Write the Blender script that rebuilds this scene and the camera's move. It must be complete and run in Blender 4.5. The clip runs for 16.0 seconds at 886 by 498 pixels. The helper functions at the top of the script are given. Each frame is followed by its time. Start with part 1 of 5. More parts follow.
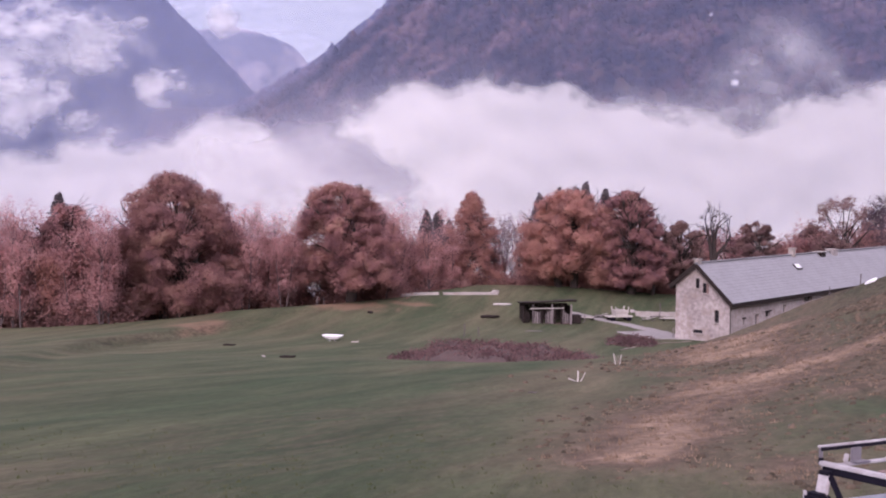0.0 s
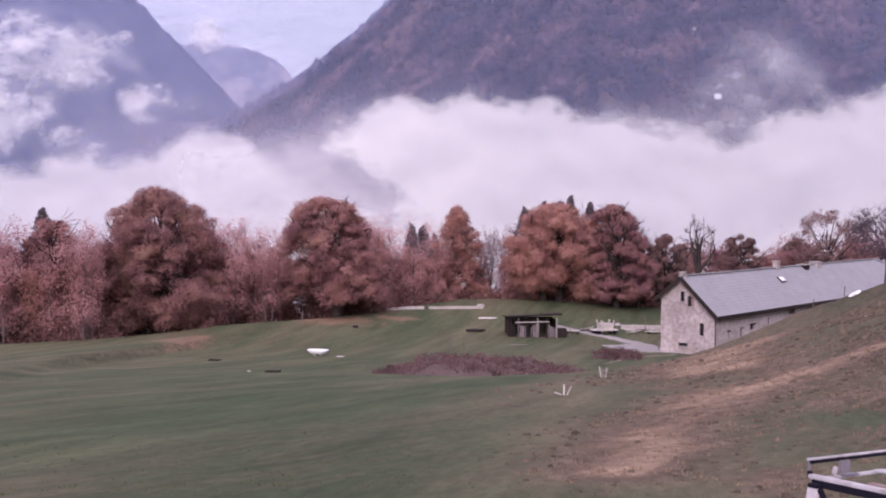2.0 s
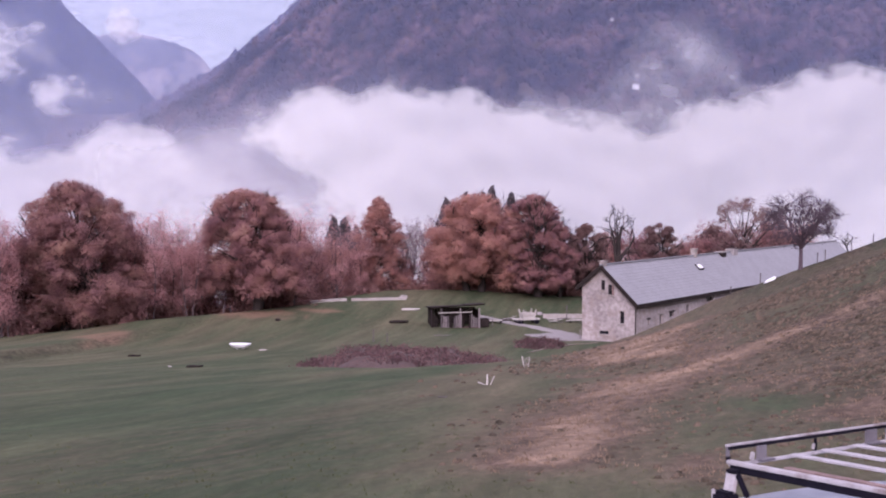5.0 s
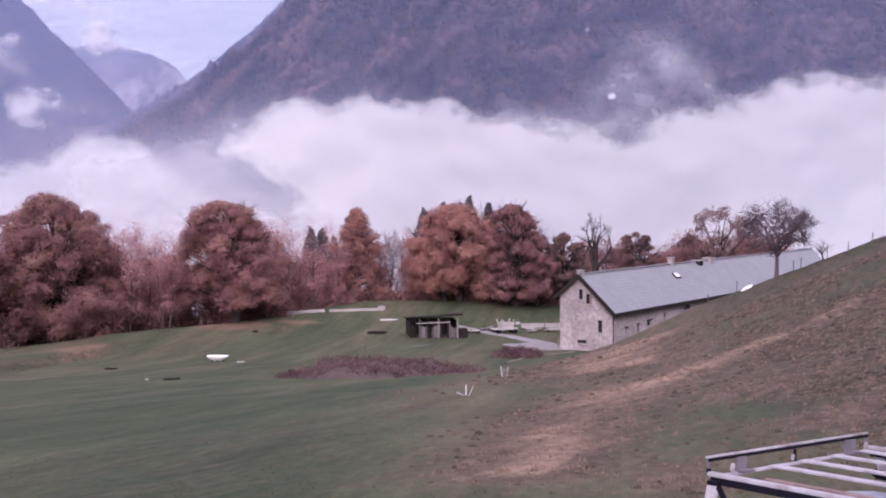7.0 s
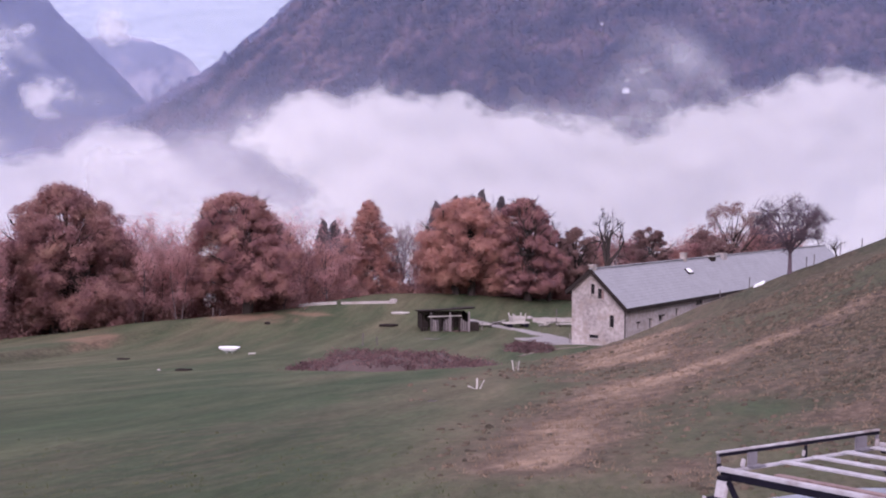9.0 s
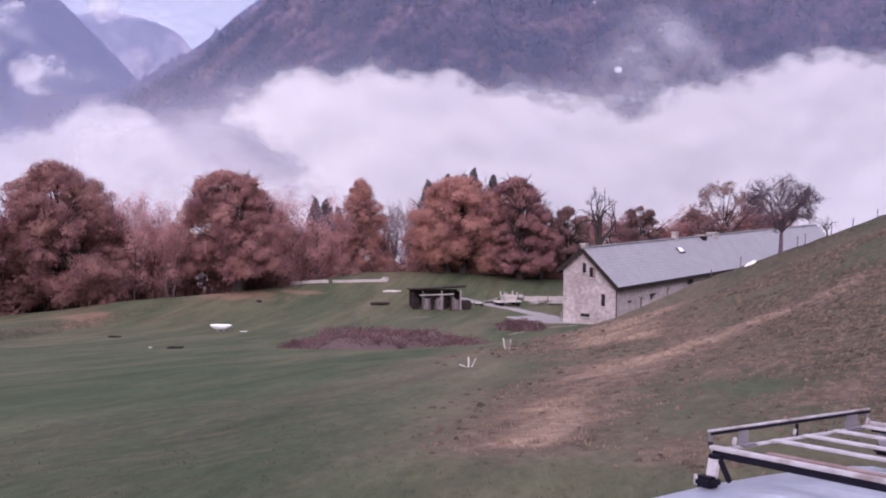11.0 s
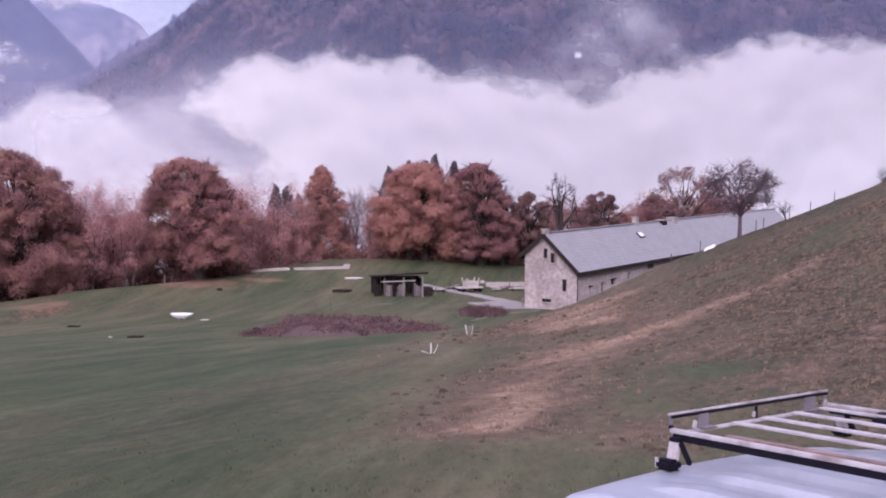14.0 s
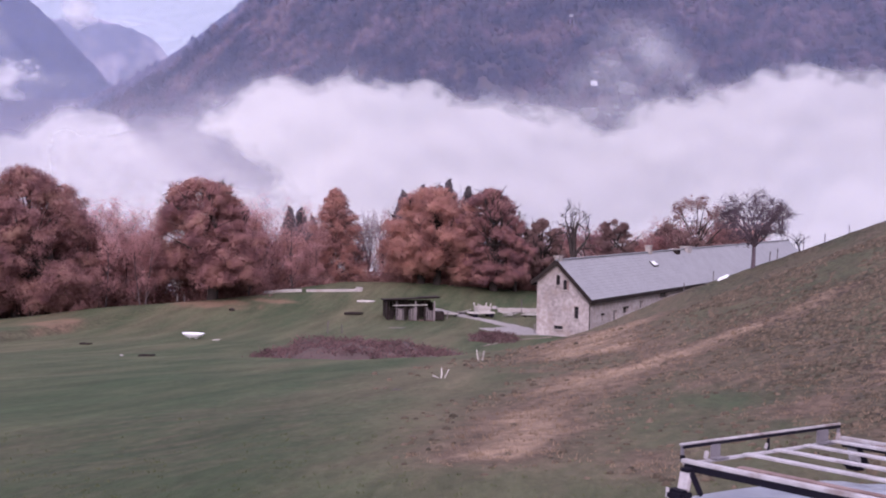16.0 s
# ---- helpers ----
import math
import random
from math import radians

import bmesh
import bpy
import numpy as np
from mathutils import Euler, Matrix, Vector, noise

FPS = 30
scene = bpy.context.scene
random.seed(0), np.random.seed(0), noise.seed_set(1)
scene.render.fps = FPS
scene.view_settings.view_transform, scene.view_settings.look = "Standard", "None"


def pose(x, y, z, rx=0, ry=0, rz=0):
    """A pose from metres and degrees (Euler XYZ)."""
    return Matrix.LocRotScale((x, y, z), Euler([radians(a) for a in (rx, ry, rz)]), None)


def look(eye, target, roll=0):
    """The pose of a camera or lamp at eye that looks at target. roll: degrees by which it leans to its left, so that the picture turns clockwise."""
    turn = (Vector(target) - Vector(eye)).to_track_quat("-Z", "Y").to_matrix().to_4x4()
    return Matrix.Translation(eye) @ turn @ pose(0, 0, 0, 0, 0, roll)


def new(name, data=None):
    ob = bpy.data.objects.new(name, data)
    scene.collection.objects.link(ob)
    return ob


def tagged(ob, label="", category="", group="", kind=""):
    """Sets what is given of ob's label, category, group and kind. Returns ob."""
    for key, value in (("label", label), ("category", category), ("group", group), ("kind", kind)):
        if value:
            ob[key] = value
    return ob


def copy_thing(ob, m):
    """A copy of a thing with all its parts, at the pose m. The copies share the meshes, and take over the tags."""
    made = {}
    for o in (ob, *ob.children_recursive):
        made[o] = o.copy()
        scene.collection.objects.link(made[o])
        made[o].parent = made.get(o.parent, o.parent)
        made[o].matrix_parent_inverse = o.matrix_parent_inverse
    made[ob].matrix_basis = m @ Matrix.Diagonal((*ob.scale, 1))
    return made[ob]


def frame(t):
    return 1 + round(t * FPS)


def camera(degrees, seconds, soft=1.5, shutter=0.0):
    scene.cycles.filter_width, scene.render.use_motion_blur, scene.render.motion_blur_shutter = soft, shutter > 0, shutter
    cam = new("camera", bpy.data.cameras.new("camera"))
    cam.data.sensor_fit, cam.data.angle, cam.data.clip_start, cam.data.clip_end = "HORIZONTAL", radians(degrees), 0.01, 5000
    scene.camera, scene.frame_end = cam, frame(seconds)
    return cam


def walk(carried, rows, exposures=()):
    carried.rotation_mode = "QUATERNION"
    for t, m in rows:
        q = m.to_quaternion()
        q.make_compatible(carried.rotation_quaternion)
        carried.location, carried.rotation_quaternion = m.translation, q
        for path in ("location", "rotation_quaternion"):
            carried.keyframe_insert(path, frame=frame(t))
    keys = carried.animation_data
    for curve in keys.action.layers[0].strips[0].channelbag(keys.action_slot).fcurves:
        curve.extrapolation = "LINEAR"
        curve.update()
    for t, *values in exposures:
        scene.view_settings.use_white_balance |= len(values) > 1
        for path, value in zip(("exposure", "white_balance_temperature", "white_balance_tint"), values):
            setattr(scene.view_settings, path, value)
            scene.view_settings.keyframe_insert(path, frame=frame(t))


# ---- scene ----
cam = camera(40.0, 16.0, soft=2.0)
EYE = 1.65
# seconds, sway to the right, sway upwards, and the three turns of the hand-held camera
ROWS = [
    (0.0, 0.000, 0.000, 87.050, -0.599, 0.031),
    (0.5, -0.002, -0.001, 86.895, -0.620, 0.311),
    (1.0, -0.005, -0.002, 87.531, -0.591, 0.426),
    (1.5, -0.012, -0.003, 87.703, -0.591, -0.063),
    (2.0, -0.018, 0.002, 87.717, -0.443, -0.677),
    (2.5, -0.021, 0.008, 87.258, -0.147, -1.595),
    (3.0, -0.021, 0.013, 87.183, 0.116, -2.603),
    (3.5, -0.019, 0.014, 86.801, 0.206, -3.456),
    (4.0, -0.017, 0.014, 87.014, 0.047, -3.981),
    (4.5, -0.015, 0.012, 87.170, -0.007, -4.101),
    (6.8, -0.026, 0.033, 87.768, 0.356, -5.611),
    (7.0, -0.027, 0.034, 87.785, 0.377, -5.429),
    (7.5, -0.031, 0.034, 87.920, -0.133, -4.800),
    (8.0, -0.033, 0.032, 87.571, -0.074, -4.677),
    (8.5, -0.031, 0.031, 87.478, 0.063, -4.715),
    (9.0, -0.025, 0.029, 87.479, -0.101, -4.834),
    (9.5, -0.022, 0.029, 86.986, 0.490, -5.155),
    (10.0, -0.024, 0.029, 86.936, -0.231, -5.454),
    (10.2, -0.025, 0.029, 86.689, -0.393, -5.329),
    (12.3, -0.046, 0.031, 86.284, 0.112, -5.093),
    (12.5, -0.046, 0.031, 86.228, -0.035, -5.369),
    (13.0, -0.045, 0.030, 86.261, -0.226, -6.086),
    (13.5, -0.039, 0.030, 85.897, 0.267, -6.385),
    (14.0, -0.032, 0.031, 85.832, 0.043, -7.050),
    (14.5, -0.030, 0.033, 86.516, 0.255, -7.599),
    (15.0, -0.033, 0.033, 86.897, -0.158, -7.423),
    (15.5, -0.037, 0.032, 86.816, -0.824, -7.115),
    (16.0, -0.038, 0.030, 86.987, -1.053, -6.380),
]
walk(cam, [(t, pose(x, 0, EYE + z, a, b, c)) for t, x, z, a, b, c in ROWS],
     exposures=[(0.0, 0.5, 6120, 39), (1.0, 0.5, 6120, 39), (3.5, 0.5, 5990, 39), (7.5, 0.5, 5880, 39), (16.0, 0.5, 5880, 39)])

# ---- sky and light: overcast, soft sun behind thin cloud ----
SUN_UP, SUN_ROUND = 28.0, 195.0
world = bpy.data.worlds.new("overcast_sky")
scene.world = world
world.use_nodes = True
wn, wl = world.node_tree.nodes, world.node_tree.links
sky = wn.new("ShaderNodeTexSky")
sky.sky_type, sky.sun_disc = "NISHITA", False
sky.sun_elevation, sky.sun_rotation = radians(SUN_UP), radians(SUN_ROUND)
sky.air_density, sky.dust_density = 1.0, 4.0
veil = wn.new("ShaderNodeMixRGB")
veil.inputs[0].default_value = 0.7
dome, height, shade = wn.new("ShaderNodeTexCoord"), wn.new("ShaderNodeSeparateXYZ"), wn.new("ShaderNodeValToRGB")
wl.new(dome.outputs["Generated"], height.inputs[0])
wl.new(height.outputs["Z"], shade.inputs[0])
for stop, at, colour in zip(shade.color_ramp.elements, (0.0, 0.75), ((4.6, 4.7, 4.9), (9.6, 9.4, 9.4))):     # an overcast sky is brighter overhead than at its edge
    stop.position, stop.color = at, (*colour, 1)
wl.new(shade.outputs[0], veil.inputs[2])
wl.new(sky.outputs[0], veil.inputs[1])
wl.new(veil.outputs[0], wn["Background"].inputs[0])
wn["Background"].inputs[1].default_value = 0.13
sun = new("sun", bpy.data.lights.new("sun", "SUN"))
sun.data.energy, sun.data.angle, sun.data.color = 1.5, radians(25), (1.0, 0.95, 0.9)
az = radians(SUN_ROUND)
sun.matrix_world = look((0, 0, 60), Vector((0, 0, 60)) - Vector((math.sin(az) * math.cos(radians(SUN_UP)), math.cos(az) * math.cos(radians(SUN_UP)), math.sin(radians(SUN_UP)))))


# ---- helpers for nodes ----
def blank(name):
    m = bpy.data.materials.new(name)
    m.use_nodes = True
    return m, m.node_tree.nodes, m.node_tree.links


def ramp(nodes, stops, smooth=False):
    r = nodes.new("ShaderNodeValToRGB")
    if smooth:
        r.color_ramp.interpolation = "EASE"
    while len(r.color_ramp.elements) < len(stops):
        r.color_ramp.elements.new(0.5)
    for e, (p, c) in zip(r.color_ramp.elements, stops):
        e.position, e.color = p, (*c, 1)
    return r


def grain(nodes, links, scale, detail=4.0, rough=0.6, stretch=(1, 1, 1), turn=0.0):
    c, m, n = nodes.new("ShaderNodeTexCoord"), nodes.new("ShaderNodeMapping"), nodes.new("ShaderNodeTexNoise")
    m.inputs["Scale"].default_value = stretch
    m.inputs["Rotation"].default_value = (0, 0, radians(turn))
    n.inputs["Scale"].default_value, n.inputs["Detail"].default_value, n.inputs["Roughness"].default_value = scale, detail, rough
    links.new(c.outputs["Object"], m.inputs[0])
    links.new(m.outputs[0], n.inputs["Vector"])
    return n


def streaks(nodes, links, bearing, along, across, detail=4.0, rough=0.6):
    """Noise drawn out along a compass bearing: metres along it and across it."""
    c, m, n = nodes.new("ShaderNodeTexCoord"), nodes.new("ShaderNodeMapping"), nodes.new("ShaderNodeTexNoise")
    m.vector_type = "TEXTURE"
    m.inputs["Rotation"].default_value = (0, 0, radians(90 - bearing))
    m.inputs["Scale"].default_value = (along, across, across)
    n.inputs["Scale"].default_value, n.inputs["Detail"].default_value, n.inputs["Roughness"].default_value = 1.0, detail, rough
    links.new(c.outputs["Object"], m.inputs[0])
    links.new(m.outputs[0], n.inputs["Vector"])
    return n


def mix(nodes, links, fac, a, b, mode="MIX"):
    x = nodes.new("ShaderNodeMixRGB")
    x.blend_type = mode
    for i, v in enumerate((fac, a, b)):
        if hasattr(v, "links") or hasattr(v, "is_linked"):
            links.new(v, x.inputs[i])
        else:
            x.inputs[i].default_value = v if i == 0 else (*v, 1)
    return x.outputs[0]


def surface(name, dark, light, scale=3.0, rough=0.8, metal=0.0, bump=0.3, stain=None, stretch=(1, 1, 1), by_object=0.0, by_island=0.0, depth=0.02, gloss=0.5):
    """Two scales of noise between two colours, an optional third one in stains, fine relief."""
    m, n, l = blank(name)
    b = n["Principled BSDF"]
    fine, broad = grain(n, l, scale, 6, 0.65, stretch), grain(n, l, scale * 0.13, 3, 0.5, stretch)
    r = ramp(n, [(0.3, dark), (0.7, light)])
    half = n.new("ShaderNodeMath")
    half.operation = "MULTIPLY_ADD"
    half.inputs[1].default_value, half.inputs[2].default_value = 0.6, 0.0
    l.new(fine.outputs[0], half.inputs[0])
    add = n.new("ShaderNodeMath")
    add.operation = "MULTIPLY_ADD"
    add.inputs[1].default_value = 0.4
    l.new(broad.outputs[0], add.inputs[0])
    l.new(half.outputs[0], add.inputs[2])
    value = add.outputs[0]
    for amount, node, socket in ((by_object, "ShaderNodeObjectInfo", "Random"), (by_island, "ShaderNodeNewGeometry", "Random Per Island")):
        if amount:
            info, a2 = n.new(node), n.new("ShaderNodeMath")
            a2.operation = "MULTIPLY_ADD"
            a2.inputs[1].default_value = amount
            l.new(info.outputs[socket], a2.inputs[0])
            sub = n.new("ShaderNodeMath")
            sub.operation = "ADD"
            sub.inputs[1].default_value = -amount / 2
            l.new(value, a2.inputs[2])
            l.new(a2.outputs[0], sub.inputs[0])
            value = sub.outputs[0]
    l.new(value, r.inputs[0])
    colour = r.outputs[0]
    if stain:
        s = grain(n, l, scale * 0.3, 5, 0.7)
        sr = ramp(n, [(0.5, (0, 0, 0)), (0.66, (1, 1, 1))])
        l.new(s.outputs[0], sr.inputs[0])
        colour = mix(n, l, sr.outputs[0], colour, stain)
    l.new(colour, b.inputs["Base Color"])
    b.inputs["Roughness"].default_value, b.inputs["Metallic"].default_value = rough, metal
    b.inputs["Specular IOR Level"].default_value = gloss
    if bump:
        k = n.new("ShaderNodeBump")
        k.inputs["Strength"].default_value, k.inputs["Distance"].default_value = bump, depth
        l.new(fine.outputs[0], k.inputs["Height"])
        l.new(k.outputs[0], b.inputs["Normal"])
    return m


def leaf_material(name, stops, object_swing=0.3, swing=0.08, patch=0.35, gain=1.45):
    """Leaves: a colour for each leaf, shifted tree by tree, with some light through them."""
    m, n, l = blank(name)
    n.remove(n["Principled BSDF"])
    geo, info = n.new("ShaderNodeNewGeometry"), n.new("ShaderNodeObjectInfo")
    big = grain(n, l, patch, 3, 0.6)
    a = n.new("ShaderNodeMath")
    a.operation = "MULTIPLY_ADD"
    a.inputs[1].default_value = swing
    l.new(geo.outputs["Random Per Island"], a.inputs[0])
    b = n.new("ShaderNodeMath")
    b.operation = "MULTIPLY_ADD"
    b.inputs[1].default_value, b.inputs[2].default_value = object_swing, -object_swing / 2 + 0.405 - gain / 2
    l.new(info.outputs["Random"], b.inputs[0])
    c = n.new("ShaderNodeMath")
    c.operation = "MULTIPLY_ADD"
    c.inputs[1].default_value = gain
    l.new(big.outputs[0], c.inputs[0])
    l.new(b.outputs[0], c.inputs[2])
    l.new(c.outputs[0], a.inputs[2])
    r = ramp(n, stops)
    l.new(a.outputs[0], r.inputs[0])
    d, t, x = n.new("ShaderNodeBsdfDiffuse"), n.new("ShaderNodeBsdfTranslucent"), n.new("ShaderNodeMixShader")
    x.inputs[0].default_value = 0.6
    l.new(r.outputs[0], d.inputs[0])
    l.new(r.outputs[0], t.inputs[0])
    l.new(d.outputs[0], x.inputs[1])
    l.new(t.outputs[0], x.inputs[2])
    l.new(x.outputs[0], n["Material Output"].inputs[0])
    return m


# ---- materials ----
BARK = surface("bark", (0.022, 0.018, 0.018), (0.07, 0.056, 0.052), 6, 0.95, gloss=0.1, bump=0.8, stretch=(1, 1, 0.3))
LILAC_BARK = surface("lilac_bark", (0.115, 0.078, 0.088), (0.25, 0.185, 0.195), 5, 0.9, bump=0.5)
PALE_BARK = surface("pale_bark", (0.07, 0.05, 0.053), (0.14, 0.105, 0.105), 5, 0.9, bump=0.5, stretch=(1, 1, 0.4))
# purplish bark, lighter than BARK
PLUM_BARK = surface("purplish_bark", (0.06, 0.045, 0.055), (0.155, 0.115, 0.135), 6, 0.95, gloss=0.1, bump=0.8)
RUSSET = leaf_material("russet_leaves", [(0.05, (0.186, 0.108, 0.129)), (0.35, (0.360, 0.197, 0.197)), (0.62, (0.482, 0.285, 0.248)), (0.9, (0.604, 0.439, 0.338))], swing=0.07)
CHESTNUT = leaf_material("chestnut_leaves", [(0.05, (0.151, 0.089, 0.109)), (0.35, (0.282, 0.154, 0.160)), (0.62, (0.402, 0.234, 0.211)), (0.9, (0.540, 0.369, 0.293))], swing=0.07)
ORANGE = leaf_material("orange_leaves", [(0.05, (0.248, 0.141, 0.146)), (0.4, (0.465, 0.258, 0.223)), (0.7, (0.586, 0.343, 0.280)), (0.95, (0.675, 0.494, 0.376))], swing=0.07)
PINK = leaf_material("faded_leaves", [(0.05, (0.351, 0.207, 0.214)), (0.5, (0.582, 0.343, 0.332)), (0.95, (0.720, 0.515, 0.478))])
# needles lightened to grey-lilac, haze put into their colour
HAZED_NEEDLES = leaf_material("hazed_conifer_needles", [(0.1, (0.156, 0.138, 0.154)), (0.9, (0.264, 0.234, 0.240))])
BRUSH = leaf_material("undergrowth", [(0.1, (0.17, 0.098, 0.100)), (0.5, (0.33, 0.190, 0.178)), (0.9, (0.50, 0.31, 0.27))])
DRY_BROWN = leaf_material("dry_brown_leaves", [(0.1, (0.14, 0.090, 0.092)), (0.5, (0.25, 0.158, 0.150)), (0.9, (0.37, 0.245, 0.215))])
HEAP_LEAVES = leaf_material("heap_litter", [(0.1, (0.085, 0.050, 0.053)), (0.5, (0.18, 0.108, 0.108)), (0.9, (0.30, 0.20, 0.18))])
STONE = surface("rubble_stone_wall", (0.15, 0.125, 0.125), (0.52, 0.465, 0.455), 2.2, 0.9, bump=0.7, stain=(0.27, 0.22, 0.20), depth=0.06)
SLATE = surface("stone_slab_roof", (0.18, 0.18, 0.19), (0.28, 0.28, 0.295), 4.0, 0.6, bump=0.4, stain=(0.25, 0.25, 0.265), stretch=(1, 1, 1))
DARK_WOOD = surface("dark_weathered_wood", (0.009, 0.007, 0.007), (0.038, 0.028, 0.026), 5, 0.85, bump=0.5, stretch=(1, 1, 0.3), gloss=0.15)
GREY_WOOD = surface("grey_weathered_wood", (0.09, 0.075, 0.078), (0.22, 0.19, 0.19), 6, 0.85, bump=0.5, by_object=0.5, stretch=(1, 1, 0.3))
PALE_WOOD = surface("pale_bare_wood", (0.28, 0.26, 0.24), (0.50, 0.47, 0.44), 6, 0.8, bump=0.4, by_object=0.3)
WHITE = surface("white_paint", (0.70, 0.70, 0.72), (0.86, 0.86, 0.88), 2.5, 0.45, bump=0.05)
GLASS_DARK = surface("dark_window_glass", (0.012, 0.012, 0.016), (0.03, 0.03, 0.04), 1.0, 0.12, bump=0.0)
CONCRETE = surface("pale_concrete", (0.25, 0.225, 0.21), (0.46, 0.425, 0.40), 3, 0.9, bump=0.3, stain=(0.30, 0.255, 0.23))
GRAVEL = surface("pale_gravel", (0.17, 0.155, 0.15), (0.33, 0.305, 0.295), 9, 0.95, bump=0.6)
# grey-blue stains serve for grime and for painted streaks of reflection
VAN_PAINT = surface("white_van_paint", (0.25, 0.285, 0.345), (0.42, 0.455, 0.52), 3.0, 0.28, bump=0.03, stain=(0.24, 0.265, 0.31), stretch=(0.3, 1.6, 1))
ALU = surface("dull_aluminium", (0.33, 0.31, 0.32), (0.62, 0.60, 0.62), 9, 0.5, metal=0.3, bump=0.1, stain=(0.25, 0.20, 0.19))
DULL_ALU = surface("dull_grey_bracket", (0.11, 0.10, 0.115), (0.22, 0.205, 0.225), 9, 0.6, metal=0.2, bump=0.1)
RUST = surface("rusty_steel", (0.10, 0.052, 0.045), (0.33, 0.24, 0.22), 12, 0.8, bump=0.3)
BLACK = surface("black_rubber", (0.004, 0.003, 0.007), (0.010, 0.009, 0.017), 8, 0.75, bump=0.1, gloss=0.12)
# pale turf tone that paints the lit edge of the bank
LIT_TURF = surface("lit_turf", (0.12, 0.10, 0.075), (0.26, 0.22, 0.18), 3, 0.95, bump=0.5)
PALE_RUBBLE = surface("pale_rubble", (0.24, 0.215, 0.21), (0.44, 0.405, 0.40), 4, 0.9, bump=0.5)
SOIL = surface("brown_soil", (0.045, 0.027, 0.024), (0.115, 0.070, 0.060), 1.6, 0.95, bump=0.8, depth=0.1)


# ---- mesh helpers ----
def mesh_object(name, verts, faces, material, parent=None, label="", smooth=False):
    me = bpy.data.meshes.new(name)
    me.from_pydata([tuple(v) for v in verts], [], [tuple(f) for f in faces])
    me.materials.append(material)
    if smooth:
        me.polygons.foreach_set("use_smooth", [True] * len(me.polygons))
    me.update()
    ob = new(name, me)
    ob.parent = parent
    if label:
        tagged(ob, label)
    return ob


def part(name, bm, material, parent=None, label="", smooth=False):
    me = bpy.data.meshes.new(name)
    bm.normal_update()
    bm.to_mesh(me)
    bm.free()
    me.materials.append(material)
    if smooth:
        me.polygons.foreach_set("use_smooth", [True] * len(me.polygons))
    ob = new(name, me)
    ob.parent = parent
    if label:
        tagged(ob, label)
    return ob


def thing(name, label, category, m, group="", kind=""):
    ob = tagged(new(name), label, category, group, kind)
    ob.matrix_world = m
    return ob


def box(bm, centre, size, bevel=0.0, turn=None):
    g = bmesh.ops.create_cube(bm, size=1.0)
    m = Matrix.Translation(centre) @ (turn or Matrix()) @ Matrix.Diagonal((*size, 1))
    bmesh.ops.transform(bm, matrix=m, verts=g["verts"])
    if bevel:
        es = list({e for v in g["verts"] for e in v.link_edges})
        bmesh.ops.bevel(bm, geom=es, offset=bevel, segments=2, affect="EDGES")
    return bm


def boxed(centre, size, bevel=0.0, turn=None):
    return box(bmesh.new(), centre, size, bevel, turn)


def tube(verts, faces, points, radii, sides=5):
    """A tapered tube along points, appended to the lists."""
    start, n = len(verts), len(points)
    for i, (p, r) in enumerate(zip(points, radii)):
        d = (Vector(points[min(i + 1, n - 1)]) - Vector(points[max(i - 1, 0)])).normalized()
        a = d.orthogonal().normalized()
        b = d.cross(a)
        for k in range(sides):
            t = 2 * math.pi * k / sides
            verts.append(Vector(p) + (a * math.cos(t) + b * math.sin(t)) * r)
    for i in range(n - 1):
        for k in range(sides):
            q = start + i * sides
            faces.append((q + k, q + (k + 1) % sides, q + sides + (k + 1) % sides, q + sides + k))
    faces.append(tuple(start + (n - 1) * sides + k for k in range(sides)))


def mesh_from_arrays(name, verts, faces, material, parent=None, label=""):
    """Many loose triangles at once, from arrays."""
    me = bpy.data.meshes.new(name)
    n, k = faces.shape
    me.vertices.add(len(verts))
    me.vertices.foreach_set("co", np.asarray(verts, dtype=np.float32).ravel())
    me.loops.add(n * k)
    me.loops.foreach_set("vertex_index", faces.astype(np.int32).ravel())
    me.polygons.add(n)
    me.polygons.foreach_set("loop_start", np.arange(0, n * k, k, dtype=np.int32))
    me.materials.append(material)
    me.update(calc_edges=True)
    me.validate()
    ob = new(name, me)
    ob.parent = parent
    if label:
        tagged(ob, label)
    return ob


def smoothstep(a, b, x):
    t = min(1.0, max(0.0, (x - a) / (b - a)))
    return t * t * (3 - 2 * t)


def knots(pairs, x):
    for (x0, z0), (x1, z1) in zip(pairs, pairs[1:]):
        if x < x1:
            return z0 + (z1 - z0) * max(0.0, (x - x0) / (x1 - x0))
    return pairs[-1][1]


# ---- the ground: a meadow that falls away, a bank to the right, a knoll, then the valley ----
FALL = [(0, -2.1), (14, -2.25), (30, -4.1), (60, -7.7), (90, -11.2), (112, -13.9), (126, -15.0), (142, -16.0), (158, -16.9), (172, -17.5), (210, -17.8), (260, -24), (400, -70), (900, -260), (1500, -360), (9000, -380)]
HOUSE_AT, HOUSE_TURN = Vector((32.5, 137.0, -16.2)), 40.0      # turn: the long side's bearing east of north
LONG = Vector((math.sin(radians(HOUSE_TURN)), math.cos(radians(HOUSE_TURN)), 0))
ACROSS = Vector((-LONG.y, LONG.x, 0))


def fall(y):
    return sum(knots(FALL, y + o * w) for o, w in zip((-1, -0.5, 0, 0.5, 1), [2 + max(0, y) * 0.06] * 5)) / 5


BRINK = [(-120, 140), (-70, 151), (-50, 155), (-35, 159), (-20, 166), (-8, 178), (5, 193), (40, 205), (300, 205)]    # where the meadow ends and the valley side begins


